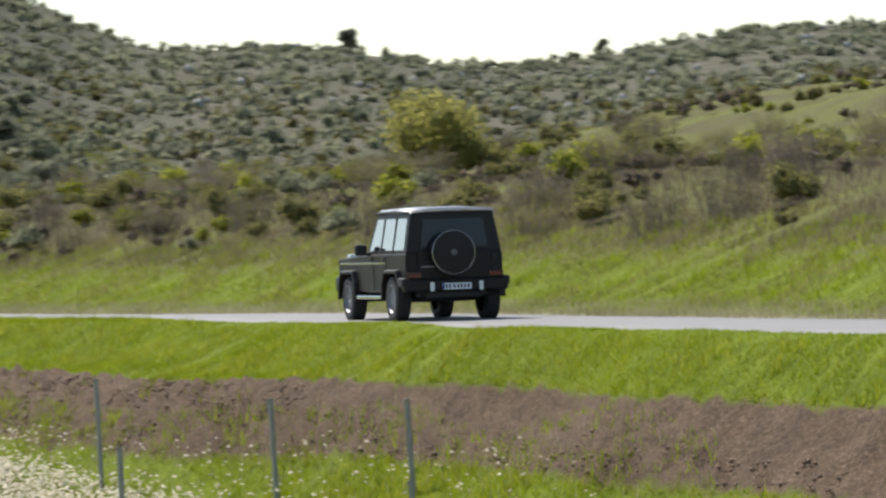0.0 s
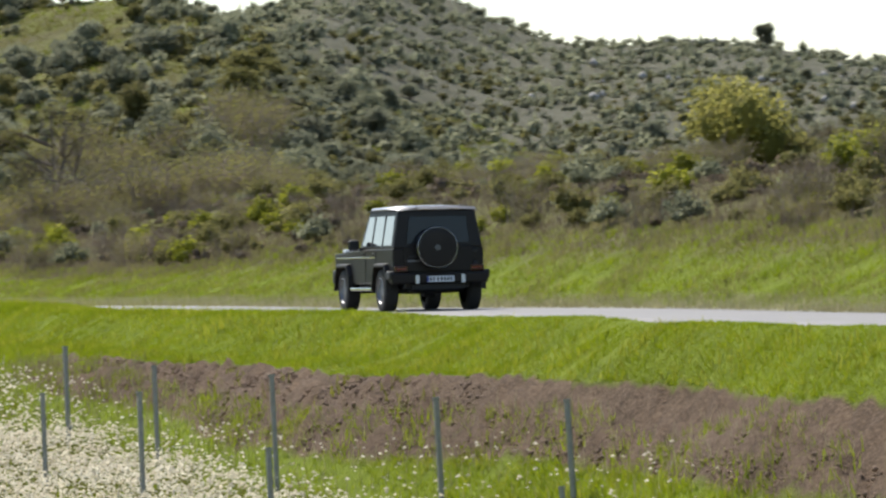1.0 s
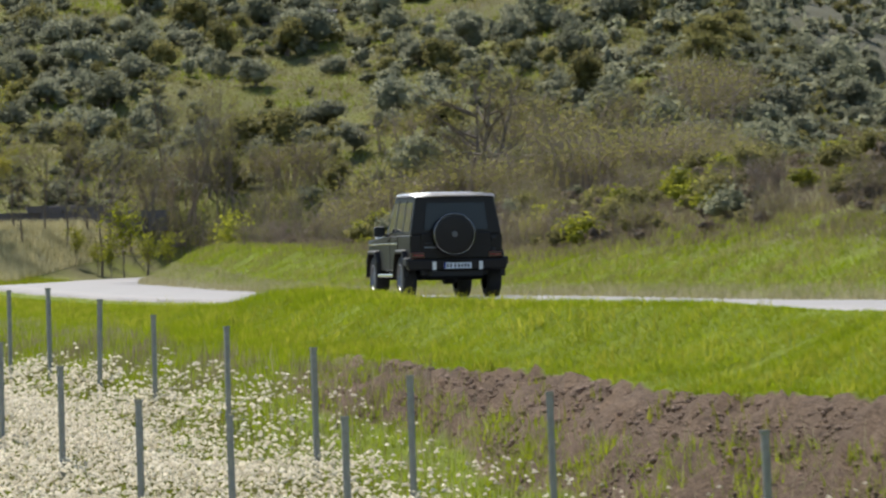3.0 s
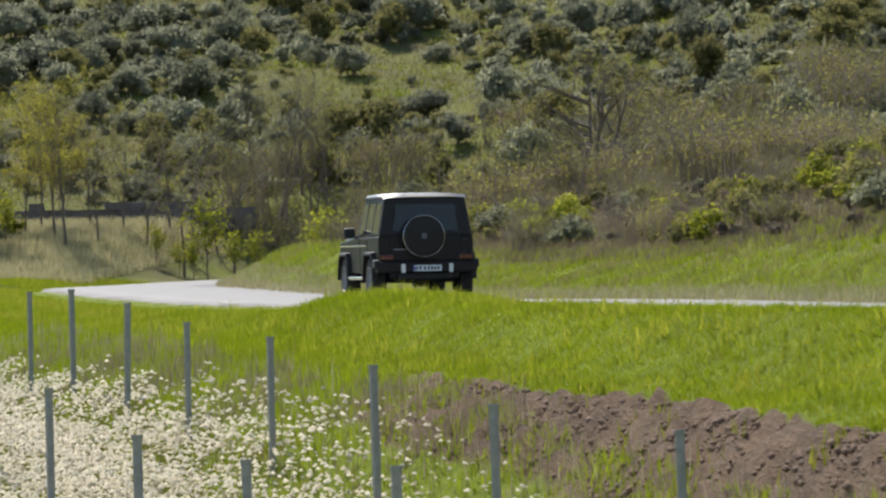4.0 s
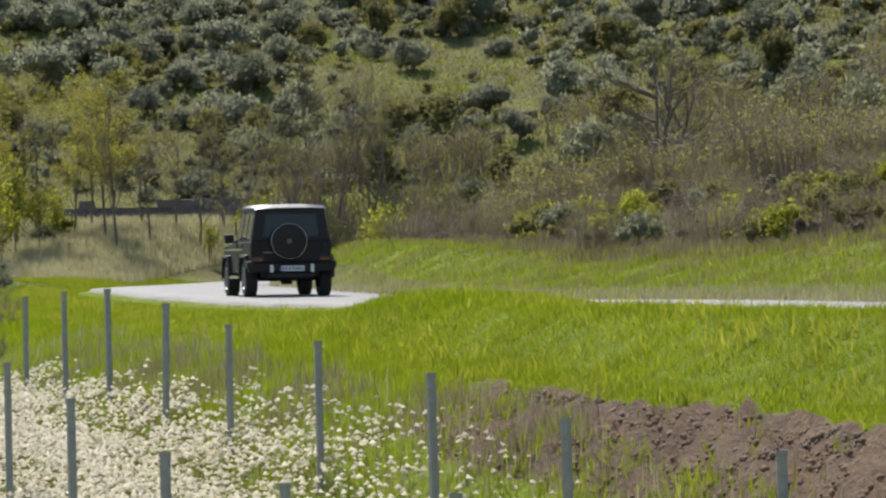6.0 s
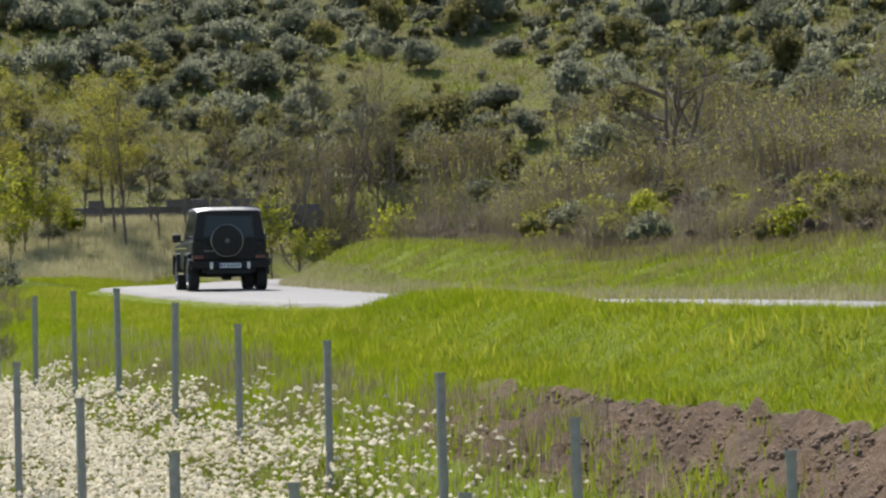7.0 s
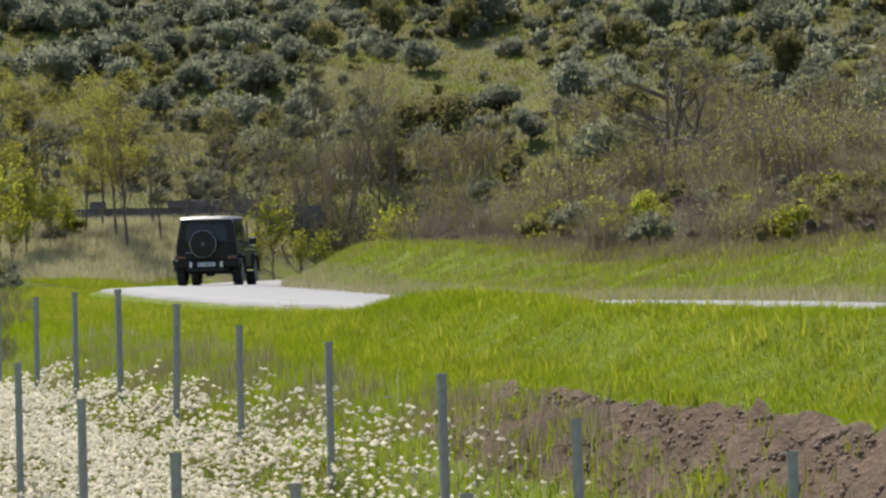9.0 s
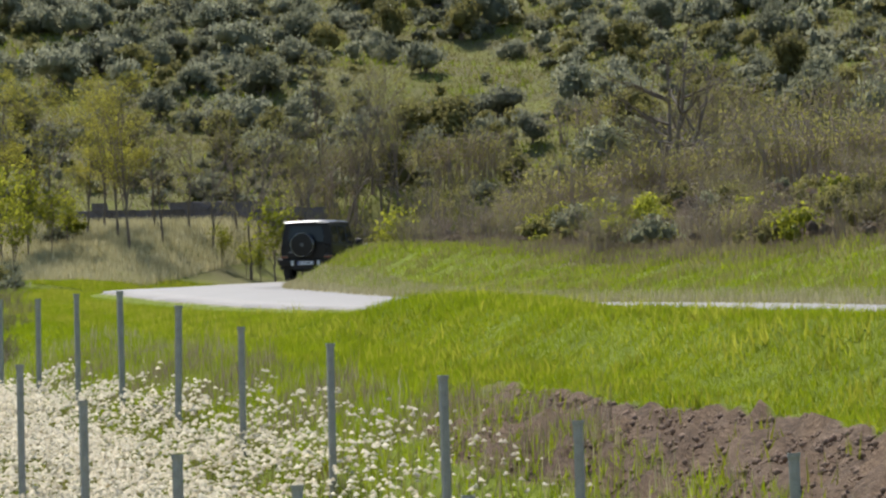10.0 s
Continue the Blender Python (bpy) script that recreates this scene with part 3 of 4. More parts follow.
for x, y, s in ((38.7, 209, 1.1), (30.0, 232, 0.8), (58, 258, 0.7), (35, 190, 0.7)):
    evergreens[0].put(x, y, 30, s)
    free(x, y, 2.4)
# two trees on the skyline
conifer.put(73.6, 357.0, 20, 1.35, "dark windswept pine alone on the ridge")
conifer.put(92.4, 352.0, 120, 0.95, "small dark pine alone on the ridge")

count = 0
for k in range(9000):
    y = 189 + 53 * rng.rand()
    x = -22 + 48 * rng.rand()
    near = float(step(-2, 46, np.array([min(x, 20.0)]))[0])
    y -= 44 * near
    if rng.rand() < clearing(x, y):
        continue
    s = 0.55 + 0.75 * rng.rand() ** 1.3
    if free(x, y, 1.7 * s):
        evergreens[rng.randint(8)].put(x, y, rng.rand() * 360, s)
        count += 1
    if count >= 262:
        break


def scrub_cover(name, seed, n, x0, x1, y0, y1, size, material, keep, label):
    """A cover of low shrubs too many to count, joined."""
    r = np.random.RandomState(seed)
    kinds = [crown_arrays(np.random.RandomState(seed + q), lobes_of(np.random.RandomState(seed + q), 1.3, 0.85, 3), 84 if y0 > 185 else 48, 0.16 if y0 > 185 else 0.2, 0.6, 0.3) for q in range(5)]
    xs, ys = x0 + (x1 - x0) * r.rand(n), y0 + (y1 - y0) * r.rand(n)
    if y0 > 185:
        ys = ys - 44 * step(-2, 46, np.minimum(xs, 20.0))
    ok = keep(xs, ys, r)
    xs, ys = xs[ok], ys[ok]
    zs = land(xs, ys)[0]
    pieces = []
    for i in range(len(xs)):
        v, f = kinds[i % 5]
        a, s = r.rand() * 6.283, size * (0.55 + 0.75 * r.rand())
        c, sn = math.cos(a) * s, math.sin(a) * s
        pieces.append((np.column_stack([xs[i] + v[:, 0] * c - v[:, 1] * sn, ys[i] + v[:, 0] * sn + v[:, 1] * c, zs[i] - 0.08 + v[:, 2] * s * (0.8 + 0.4 * r.rand())]), f))
    v, f = gather(pieces)
    return tagged(mesh_part(name, v, f, material), label, "scrub", kind="stuff")


def on_hill(xs, ys, r):
    d = from_road(xs, ys)[0]
    cl = np.array([clearing(a, b) for a, b in zip(xs, ys)])
    return (np.abs(d) > 8) & (r.rand(len(xs)) > cl)


scrub_cover("hill_scrub", 301, 1100, -24, 30, 188, 243, 0.85, LEAF_DARK, on_hill, "dark low maquis scrub covering the hillside")
scrub_cover("hill_scrub", 302, 1100, -24, 30, 188, 245, 0.80, LEAF_HAZY_GREY, on_hill, "hazy grey-green low scrub covering the hillside")
scrub_cover("hill_scrub", 303, 900, -24, 30, 188, 243, 0.65, LEAF_OLIVE, on_hill, "olive low scrub covering the hillside")


def far_scrub(name, seed, n, size, material, label, low=0.0, high=1.0):
    """Low round scrub over the long ridge, from its foot to its crest; small lumps with a few loose leaves, joined."""
    r = np.random.RandomState(seed)
    kinds = []
    for q in range(6):
        g = np.random.RandomState(seed + 40 + q)
        kinds.append(crown_arrays(g, lobes_of(g, 1.2, 0.8, 2), 22, 0.26, 0.62, 0.3))
    bearing = 4.8 + 14.5 * r.rand(n)
    reach = far_ridge(bearing)[0]
    d0, d1 = 205 + (reach - 205) * low, 205 + (reach + 6 - 205) * high
    d = np.sqrt(d0 ** 2 + (d1 ** 2 - d0 ** 2) * r.rand(n))
    xs, ys = -8 + d * np.sin(np.radians(bearing)), -45 + d * np.cos(np.radians(bearing))
    k = wave(xs, ys, 24, seed) + 0.6 * wave(xs, ys, 7, seed + 1) > -0.9 + 0.9 * r.rand(n) - 0.5
    xs, ys = xs[k], ys[k]
    zs = land(xs, ys)[0]
    pieces = []
    for i in range(len(xs)):
        v, f = kinds[i % 6]
        a, m = r.rand() * 6.283, size * (0.5 + 0.9 * r.rand() ** 1.5)
        c, sn = math.cos(a) * m, math.sin(a) * m
        pieces.append((np.column_stack([xs[i] + v[:, 0] * c - v[:, 1] * sn, ys[i] + v[:, 0] * sn + v[:, 1] * c, zs[i] - 0.08 + v[:, 2] * m * (0.7 + 0.5 * r.rand())]), f))
    v, f = gather(pieces)
    return tagged(mesh_part(name, v, f, material), label, "scrub", kind="stuff")


far_scrub("ridge_scrub", 331, 3100, 1.0, LEAF_HAZY_GREY, "hazy grey-green low garrigue scrub covering the long ridge")
far_scrub("ridge_scrub", 332, 2000, 1.0, LEAF_DARK, "dark low garrigue scrub covering the long ridge")
far_scrub("ridge_scrub", 333, 1200, 0.85, LEAF_OLIVE, "olive low scrub at the foot of the long ridge", 0.0, 0.6)
pieces = []
rr = np.random.RandomState(88)
for i in range(260):
    b, d = radians(9 + 9 * rr.rand()), 300 + 115 * rr.rand()
    x, y = -8 + d * math.sin(b), -45 + d * math.cos(b)
    if wave(np.array([x]), np.array([y]), 22, 41)[0] < 0.3:
        continue
    m = 0.12 + 0.22 * rr.rand() ** 2
    q = np.array([(1, 0, 0), (-1, 0, 0), (0, 1, 0), (0, -1, 0), (0, 0, 1), (0, 0, -1)], float)
    pieces.append((q * m * (0.7 + 0.6 * rr.rand(6, 3)) + [x, y, float(land(x, y)[0][0]) + 0.45],
                   np.array([(0, 2, 4), (2, 1, 4), (1, 3, 4), (3, 0, 4), (2, 0, 5), (1, 2, 5), (3, 1, 5), (0, 3, 5)])))
tagged(mesh_part("ridge_rocks", *gather(pieces), ROCK), "pale limestone outcrops between the ridge scrub", "rocks", kind="stuff")


def stone_line(name, x0, x1, y, z0, h, seed, label, material):
    """A dry-stone terrace wall: stones in courses, each its own block."""
    r = np.random.RandomState(seed)
    ob = thing(name, 0, 0, 0)
    shapes = []
    for q in range(6):
        bm = bmesh.new()
        bar(bm, -0.5, 0.5, -0.5, 0.5, -0.5, 0.5)
        for v in bm.verts:
            v.co += Vector(r.randn(3) * 0.07)
        me = bpy.data.meshes.new("stone")
        bm.to_mesh(me)
        bm.free()
        me.materials.append(material)
        shapes.append(me)
    rows = max(2, int(h / 0.21))
    for c in range(rows):
        x = x0 + 0.2 * r.rand()
        while x < x1:
            w = 0.35 + 0.5 * r.rand()
            if c == rows - 1 and r.rand() < 0.4:       # stones fallen from the top course
                x += w
                continue
            s = new("stone", shapes[r.randint(6)])
            s.parent = ob
            base = z0
            s.matrix_basis = Matrix.LocRotScale((x + w / 2, y + 0.05 * r.randn(), base + (c + 0.5) * h / rows), Euler((0, 0, 0.1 * r.randn())), (w * 0.97, 0.4, h / rows * 1.02))
            x += w
    return tagged(ob, label, "wall")


stone_line("terrace_wall", -18, -4.4, 186.5, 3.42, 1.0, 71, "dark dry-stone terrace wall at the foot of the slope", STONE)
stone_line("ruined_wall", -1.2, 2.9, 226, float(land(0.8, 226.0)[0][0]) - 0.1, 0.75, 72, "low ruined dark stone wall among the shrubs", STONE)


# ---------------------------------------------------------------- behind the lane
slim = Kind(tree("slim_tree", 111, 1, 5.2, 0.22, 3800, 0.065, LEAF_LIME, "slim young tree with yellow-green spring leaves", 1.1, "trees behind the lane", 0.25, 0.06))
bare = Kind(tree("bare_tree", 112, 1, 4.6, 0.45, 900, 0.05, LEAF_YELLOW, "nearly bare thin tree with grey branches", 0.6, "trees behind the lane", 0.2, 0.06))
bare2 = Kind(tree("bare_tree", 113, 2, 4.6, 0.5, 900, 0.048, LEAF_YELLOW, "budding many-branched tree with brown twigs", 0.8, "trees behind the lane", 0.15, 0.045))
wide = Kind(tree("spreading_tree", 114, 3, 4.6, 1.5, 4200, 0.05, LEAF_YELLOW, "wide half-bare tree with forked trunks and yellow buds", 0.32, "", 0.25, 0.11))
sapling = Kind(tree("green_sapling", 115, 1, 2.3, 0.35, 650, 0.13, LEAF_FRESH, "bright fresh green sapling", 0.8, "trees behind the lane", 0.3, 0.035))
for u, y, s in ((62, 178, 0.98), (222, 180, 0.92), (240, 177, 1.03), (198, 183, 0.85), (165, 181, 0.72), (20, 184, 0.9)):
    slim.put(col(u, y), y, u * 3, s)
for u, y, s in ((300, 179, 0.75), (345, 182, 0.8), (388, 180, 0.85), (455, 177, 0.95), (468, 181, 1.0), (285, 183, 0.8), (100, 183, 0.8), (430, 184, 0.9), (515, 184, 0.9), (545, 181, 0.85), (765, 172, 0.7)):
    bare.put(col(u, y), y, u * 5, s)
for u, y, s in ((585, 190, 1.0), (672, 190, 1.0), (720, 188, 0.9), (840, 176, 0.7)):
    bare.put(col(u, y), y, u * 5, s)
for u, y, s in ((560, 187, 0.85), (625, 188, 1.0), (690, 188, 0.9)):
    bare2.put(col(u, y), y, u * 7, s)
wide.put(col(1190, 160), 160, 25, 1.12)
for u, y, s in ((498, 176, 0.98), (445, 177, 0.45), (705, 172, 0.85), (545, 178, 0.6), (585, 179, 0.6), (100, 177, 0.75), (405, 178, 0.5), (470, 176, 0.5), (14, 175, 1.15), (62, 176, 1.0), (-14, 173, 1.2), (38, 171, 0.9), (130, 178, 0.7)):
    sapling.put(col(u, y), y, u * 3, s)
# leafy bushes at the outer bend
for u, y, s, k in ((110, 179, 0.6, 2), (30, 168, 0.6, 2), (5, 160, 0.7, 0), (35, 158, 0.55, 2), (140, 180, 0.7, 1)):
    olives[k].put(col(u, y), y, u * 5, s)

for u, y, s, k in ((8, 100, 0.45, 0), (28, 108, 0.42, 1), (-15, 96, 0.5, 3), (48, 118, 0.35, 4), (20, 126, 0.5, 0)):
    thickets[k].put(col(u, y), y, u * 5, s)
# bushes and thickets between verge and slope
for u, y, s, k in ((1000, 138, 0.55, 1), (962, 131, 0.50, 1), (1160, 140, 0.45, 1), (1465, 101, 0.26, 1), (1310, 118, 0.5, 3), (1520, 108, 0.7, 0), (1120, 130, 0.4, 3), (885, 142, 0.5, 0)):
    olives[k].put(col(u, y), y, u * 3, s)
for u, y, s, k in ((748, 136, 0.62, 1), (770, 140, 0.6, 0), (800, 138, 0.7, 3), (880, 135, 0.75, 0), (1060, 130, 0.7, 4), (1270, 118, 0.75, 0), (1400, 108, 0.8, 3), (1540, 96, 0.7, 1), (1290, 148, 0.9, 1), (1315, 158, 1.0, 4), (1265, 165, 1.1, 2), (1340, 150, 0.9, 5), (1230, 152, 0.9, 4), (1290, 135, 0.8, 1)):
    thickets[k].put(col(u, y), y, u * 3, s)
for k in range(520):
    y = 22 + 149 * rng.rand()
    i = np.argmin(np.abs(CENTRE[:420, 1] - y))
    d = 6.9 + 18 * rng.rand() ** 1.2
    x = CENTRE[i, 0] + d
    if y > 140 and d < 9.5:
        continue
    s = 0.38 + 0.42 * rng.rand()
    if free(x, y, 1.5 * s):
        if rng.rand() < 0.42:
            thickets[rng.randint(6)].put(x, y, rng.rand() * 360, s)
        else:
            olives[rng.randint(4)].put(x, y, rng.rand() * 360, s * 0.9)
# budding belt at the foot of the slope
for k in range(230):
    u, y = 560 + 1150 * rng.rand(), 148 + 46 * rng.rand()
    x = col(u, y)
    d = float(from_road(x, y)[0][0])
    if (0 < d < 9) or (d <= 0 and y < 186):
        continue
    s = 1.0 + 0.85 * rng.rand()
    if free(x, y, 0.9 * s):
        thickets[(2, 5, 1, 4, 2, 5)[rng.randint(6)]].put(x, y, rng.rand() * 360, s)
# the broad bright bush-tree above the verge, and flowering gorse
broad = Kind(shrub("broad_bush_tree", 96, 3.2, 3.0, 9, 4200, 0.12, LEAF_YELLOW, "broad bushy tree with bright yellow-green crown", "tree", ragged=0.42, core=0.6, stems=5))
broad.put(18.9, 84, 30, 1.0)
olives[0].put(20.4, 84.5, 70, 0.9)
GORSE = leafy("yellow_gorse_flowers", (0.25, 0.19, 0.01), (0.45, 0.34, 0.012), (0.6, 0.46, 0.03), 0.3, 0.7)
gorse = Kind(shrub("gorse_bush", 97, 1.1, 0.7, 5, 500, 0.08, GORSE, "low gorse bush in yellow flower", "bush"))
gorse.put(23.1, 85, 0, 0.8)

scrub_cover("verge_scrub", 305, 1000, 0, 66, 20, 178, 0.6, LEAF_OLIVE, lambda xs, ys, r: (from_road(xs, ys)[0] > 6.8) & (from_road(xs, ys)[0] < 58), "olive low scrub above the verge")
scrub_cover("verge_scrub", 306, 1300, 0, 66, 20, 178, 0.55, LEAF_BROWN, lambda xs, ys, r: (from_road(xs, ys)[0] > 6.4) & (from_road(xs, ys)[0] < 58), "withered brown low scrub above the verge")
scrub_cover("verge_scrub", 307, 300, 0, 66, 20, 178, 0.5, LEAF_FRESH, lambda xs, ys, r: (from_road(xs, ys)[0] > 7.0) & (from_road(xs, ys)[0] < 58), "fresh green low scrub above the verge")


# ---------------------------------------------------------------- grass, flowers and weeds
def blades(name, seed, xs, ys, height, width, material, label, category="grass", lean=0.45, clump=0):
    """Grass: a bent two-part blade at each place, joined."""
    r = np.random.RandomState(seed)
    n = len(xs)
    zs = land(xs, ys)[0]
    base = np.column_stack([xs, ys, zs - 0.02])
    a = r.rand(n) * 6.283
    side = np.column_stack([np.cos(a), np.sin(a), np.zeros(n)])
    b = r.rand(n) * 6.283
    out = np.column_stack([np.cos(b), np.sin(b), np.zeros(n)]) * (lean * r.rand(n))[:, None]
    h = (np.asarray(height) * (0.55 + 0.75 * r.rand(n)))[:, None]
    w = (width * (0.6 + 0.8 * r.rand(n)))[:, None]
    up = np.array([0, 0, 1.0])
    top = base + (up * (1 - 0.25 * lean) + out) * h
    v = np.stack([base - side * w, base + side * w, top], 1).reshape(-1, 3)
    f = np.arange(n * 3).reshape(-1, 3)
    return tagged(mesh_part(name, v, f, material), label, category, kind="stuff")


def along(seed, n, d0, d1, y0, y1, power=1.0):
    """Places beside the road, between two distances from its middle."""
    r = np.random.RandomState(seed)
    i = np.flatnonzero((CENTRE[:, 1] > y0) & (CENTRE[:, 1] < y1))
    k = i[r.randint(0, len(i), n)]
    d = d0 + (d1 - d0) * r.rand(n) ** power
    t = r.rand(n) - 0.5
    return CENTRE[k, 0] + TANGENT[k, 1] * d + TANGENT[k, 0] * t, CENTRE[k, 1] - TANGENT[k, 0] * d + TANGENT[k, 1] * t


def patchy(xs, ys, seed, s, low, high):
    return np.clip(low + (high - low) * (0.5 + 0.5 * wave(xs, ys, s, seed)), 0.05, 2)


def on_grass(x, y):
    """Keeps the places that are not bare soil."""
    k = land(x, y)[1] < 0.5
    return x[k], y[k]


x, y = on_grass(*along(501, 360000, -2.6, -6.3, 2, 172))
crest = 0.5 + 0.5 * step(2.8, 3.4, -from_road(x, y)[0]) + 0.3 * step(64, 71, y) * step(79, 75, y)
blades("bank_grass", 1, x, y, 0.115 * crest * patchy(x, y, 51, 1.3, 0.75, 1.3), 0.008, GRASS, "lush bright green grass on the road bank", lean=0.8)
x, y = on_grass(*along(502, 60000, -3.1, -6.2, 2, 172))
blades("bank_grass", 2, x, y, 0.19 * patchy(x, y, 52, 2.1, 0.1, 1.4), 0.010, LEAF_FRESH, "taller fresh grass tufts on the road bank", lean=0.8)
x, y = along(511, 90000, -5.0, -7.4, 56, 172)
blades("bank_grass", 19, x, y, 0.11 * patchy(x, y, 60, 1.3, 0.55, 1.3), 0.009, GRASS, "lush green grass low on the road bank", lean=0.8)
x, y = along(503, 80000, 2.9, 7.2, 12, 172)
blades("verge_grass", 3, x, y, 0.15 * patchy(x, y, 53, 1.8, 0.3, 1.6), 0.013, GRASS, "green grass on the verge behind the lane", lean=0.8)
x, y = along(510, 90000, 3.4, 8.0, 12, 172)
blades("verge_grass", 15, x, y, 0.17 * patchy(x, y, 57, 2.6, 0.1, 1.6), 0.010, LEAF_OLIVE, "duller olive grass on the verge behind the lane", lean=0.7)
x, y = along(504, 42000, 2.45, 3.6, 20, 176)
blades("dry_grass", 4, x, y, 0.19, 0.008, GRASS_DRY, "pale dry grass along the edge of the lane")
x, y = along(505, 60000, 5.8, 12.0, 12, 160)
blades("dry_grass", 5, x, y, 0.30, 0.009, LEAF_BROWN, "withered brownish grass at the top of the verge")
x, y = along(506, 26000, -6.3, -8.3, 50, 150)
blades("dead_weeds", 6, x, y, 0.38 * patchy(x, y, 54, 4, -0.5, 1.3) * step(100, 70, y), 0.006, LEAF_BROWN, "dead brown weed stalks at the foot of the bank", "weeds", 0.3)
x, y = along(507, 45000, -6.4, -9.0, 66, 160)
blades("bank_foot_grass", 7, x, y, 0.15, 0.011, GRASS, "green grass at the foot of the bank")
x, y = along(508, 5500, -5.0, -8.6, 8, 66)
k = wave(x, y, 2.6, 61) > 0.45
blades("soil_tufts", 8, x[k], y[k], 0.22, 0.011, LEAF_FRESH, "grass tufts on the bare soil")

# the vineyard floor
r5 = np.random.RandomState(55)
n = 260000
x, y = -11 + 19 * r5.rand(n), 14 + 82 * r5.rand(n) ** 0.8
d = from_road(x, y)[0]
k = (d < -6.3 + 1.9 * step(42, 28, y)) & (np.abs(x / (y + 6)) < 0.32)
x, y, d = x[k], y[k], d[k]
blades("field_grass", 9, x, y, 0.16 * patchy(x, y, 56, 2.2, 0.5, 1.5), 0.009, GRASS, "green weeds and grass between the vineyard posts")
k = r5.rand(len(x)) < 0.16
blades("field_grass", 10, x[k], y[k], 0.3, 0.008, GRASS_DRY, "pale stalks between the vineyard posts", "grass", 0.3)


def flower_heads(name, seed, xs, ys, height, size, material, label):
    """Small domed flower heads of uneven petals on thin stalks, joined."""
    r = np.random.RandomState(seed)
    n = len(xs)
    zs = land(xs, ys)[0]
    h = height * (0.55 + 0.6 * r.rand(n))
    c = np.column_stack([xs, ys, zs + h])
    s = (size * (0.55 + 0.8 * r.rand(n)))[:, None]
    tilt = r.randn(n, 2) * 0.35
    v = [c + np.column_stack([tilt[:, 0] * s[:, 0], tilt[:, 1] * s[:, 0], s[:, 0] * 0.95])]
    for q in range(6):
        a = q * 1.0472 + r.rand(n) * 0.5
        rr = s * (0.75 + 0.5 * r.rand(n))[:, None]
        v.append(c + np.column_stack([np.cos(a), np.sin(a), 0.5 * (r.rand(n) - 0.6)]) * rr)
    v = np.stack(v, 1).reshape(-1, 3)
    k = np.arange(n)[:, None] * 7
    f = np.concatenate([np.hstack([k, k + 1 + q, k + 1 + (q + 1) % 6]) for q in range(6)])
    return tagged(mesh_part(name, v, f, material), label, "flowers", kind="stuff")


PETAL = leafy("white_petals", (0.52, 0.44, 0.31), (0.70, 0.62, 0.46), (0.82, 0.75, 0.60), 0.42, 0.7)
n = 360000
x, y = -11 + 17 * r5.rand(n), 14 + 74 * r5.rand(n) ** 0.7
d = from_road(x, y)[0]
across = x - 2.39 + 0.1967 * (y - 36)            # distance to the right of the row of posts
dense = step(1.5, -1.3, across + 0.6 * wave(x, y, 5, 62)) * step(-7.2, -8.4, d)
dense = dense * np.clip(0.55 + 0.55 * wave(x, y, 1.6, 63), 0.06, 1) * step(88, 78, y) * step(14, 20, y)
k = (r5.rand(n) < 0.66 * dense) & (np.abs(x / (y + 6)) < 0.2)
flower_heads("white_flowers", 11, x[k], y[k], 0.38, 0.032, PETAL, "dense white wild flowers between the vineyard posts")
blades("flower_stalks", 12, x[k], y[k], 0.34, 0.004, LEAF_OLIVE, "thin green stalks of the white flowers", "flowers", 0.15)
k = (r5.rand(n) < 0.045) & (d < -7.1 + 2.0 * step(42, 28, y)) & (y < 66) & (np.abs(x / (y + 6)) < 0.3)
flower_heads("white_flowers", 13, x[k], y[k], 0.34, 0.032, PETAL, "scattered white wild flowers in the grass")

# clods and stones on the bare earth
CLOD = plain("brown_earth_clod", (0.21, 0.14, 0.095), 1.0, 0, 0.4, 6)
x, y = along(509, 26000, -4.6, -8.2, 12, 62)
zz, bare_soil = land(x, y)[:2]
x, y, zz = x[bare_soil > 0.6], y[bare_soil > 0.6], zz[bare_soil > 0.6]
rr = np.random.RandomState(66)
pieces = []
oct_v = np.array([(1, 0, 0), (-1, 0, 0), (0, 1, 0), (0, -1, 0), (0, 0, 1), (0, 0, -1)], float)
oct_f = np.array([(0, 2, 4), (2, 1, 4), (1, 3, 4), (3, 0, 4), (2, 0, 5), (1, 2, 5), (3, 1, 5), (0, 3, 5)])
for i in range(len(x)):
    s = 0.010 + 0.034 * rr.rand() ** 5
    pieces.append((oct_v * s * (0.7 + 0.6 * rr.rand(6, 3)) + [x[i], y[i], zz[i] + s * 0.2], oct_f))
v, f = gather(pieces)
tagged(mesh_part("clods", v, f, CLOD), "brown clods and stones on the bare bank foot", "soil", kind="stuff")

# the pale vine plot below the terrace wall
n = 60000
x, y = -19 + 16 * r5.rand(n), 168 + 18 * r5.rand(n)
k = (np.abs(from_road(x, y)[0]) > 4.5)
blades("plot_grass", 14, x[k], y[k], 0.34, 0.016, GRASS_DRY, "pale yellowish grass in the plot below the terrace wall")

# tall stalks among the flowers, and the grass of the hill glades
n = 2200
x, y = -9 + 12 * r5.rand(n), 24 + 50 * r5.rand(n)
k = (from_road(x, y)[0] < -6.5) & (np.abs(x / (y + 6)) < 0.2)
blades("tall_weeds", 16, x[k], y[k], 0.52, 0.007, LEAF_OLIVE, "tall thin weed stalks above the flowers", "weeds", 0.3)
n = 90000
x, y = -24 + 56 * r5.rand(n), 186 + 58 * r5.rand(n)
y = y - 44 * step(-2, 46, np.minimum(x, 20.0))
k = np.abs(from_road(x, y)[0]) > 6
x, y = x[k], y[k]
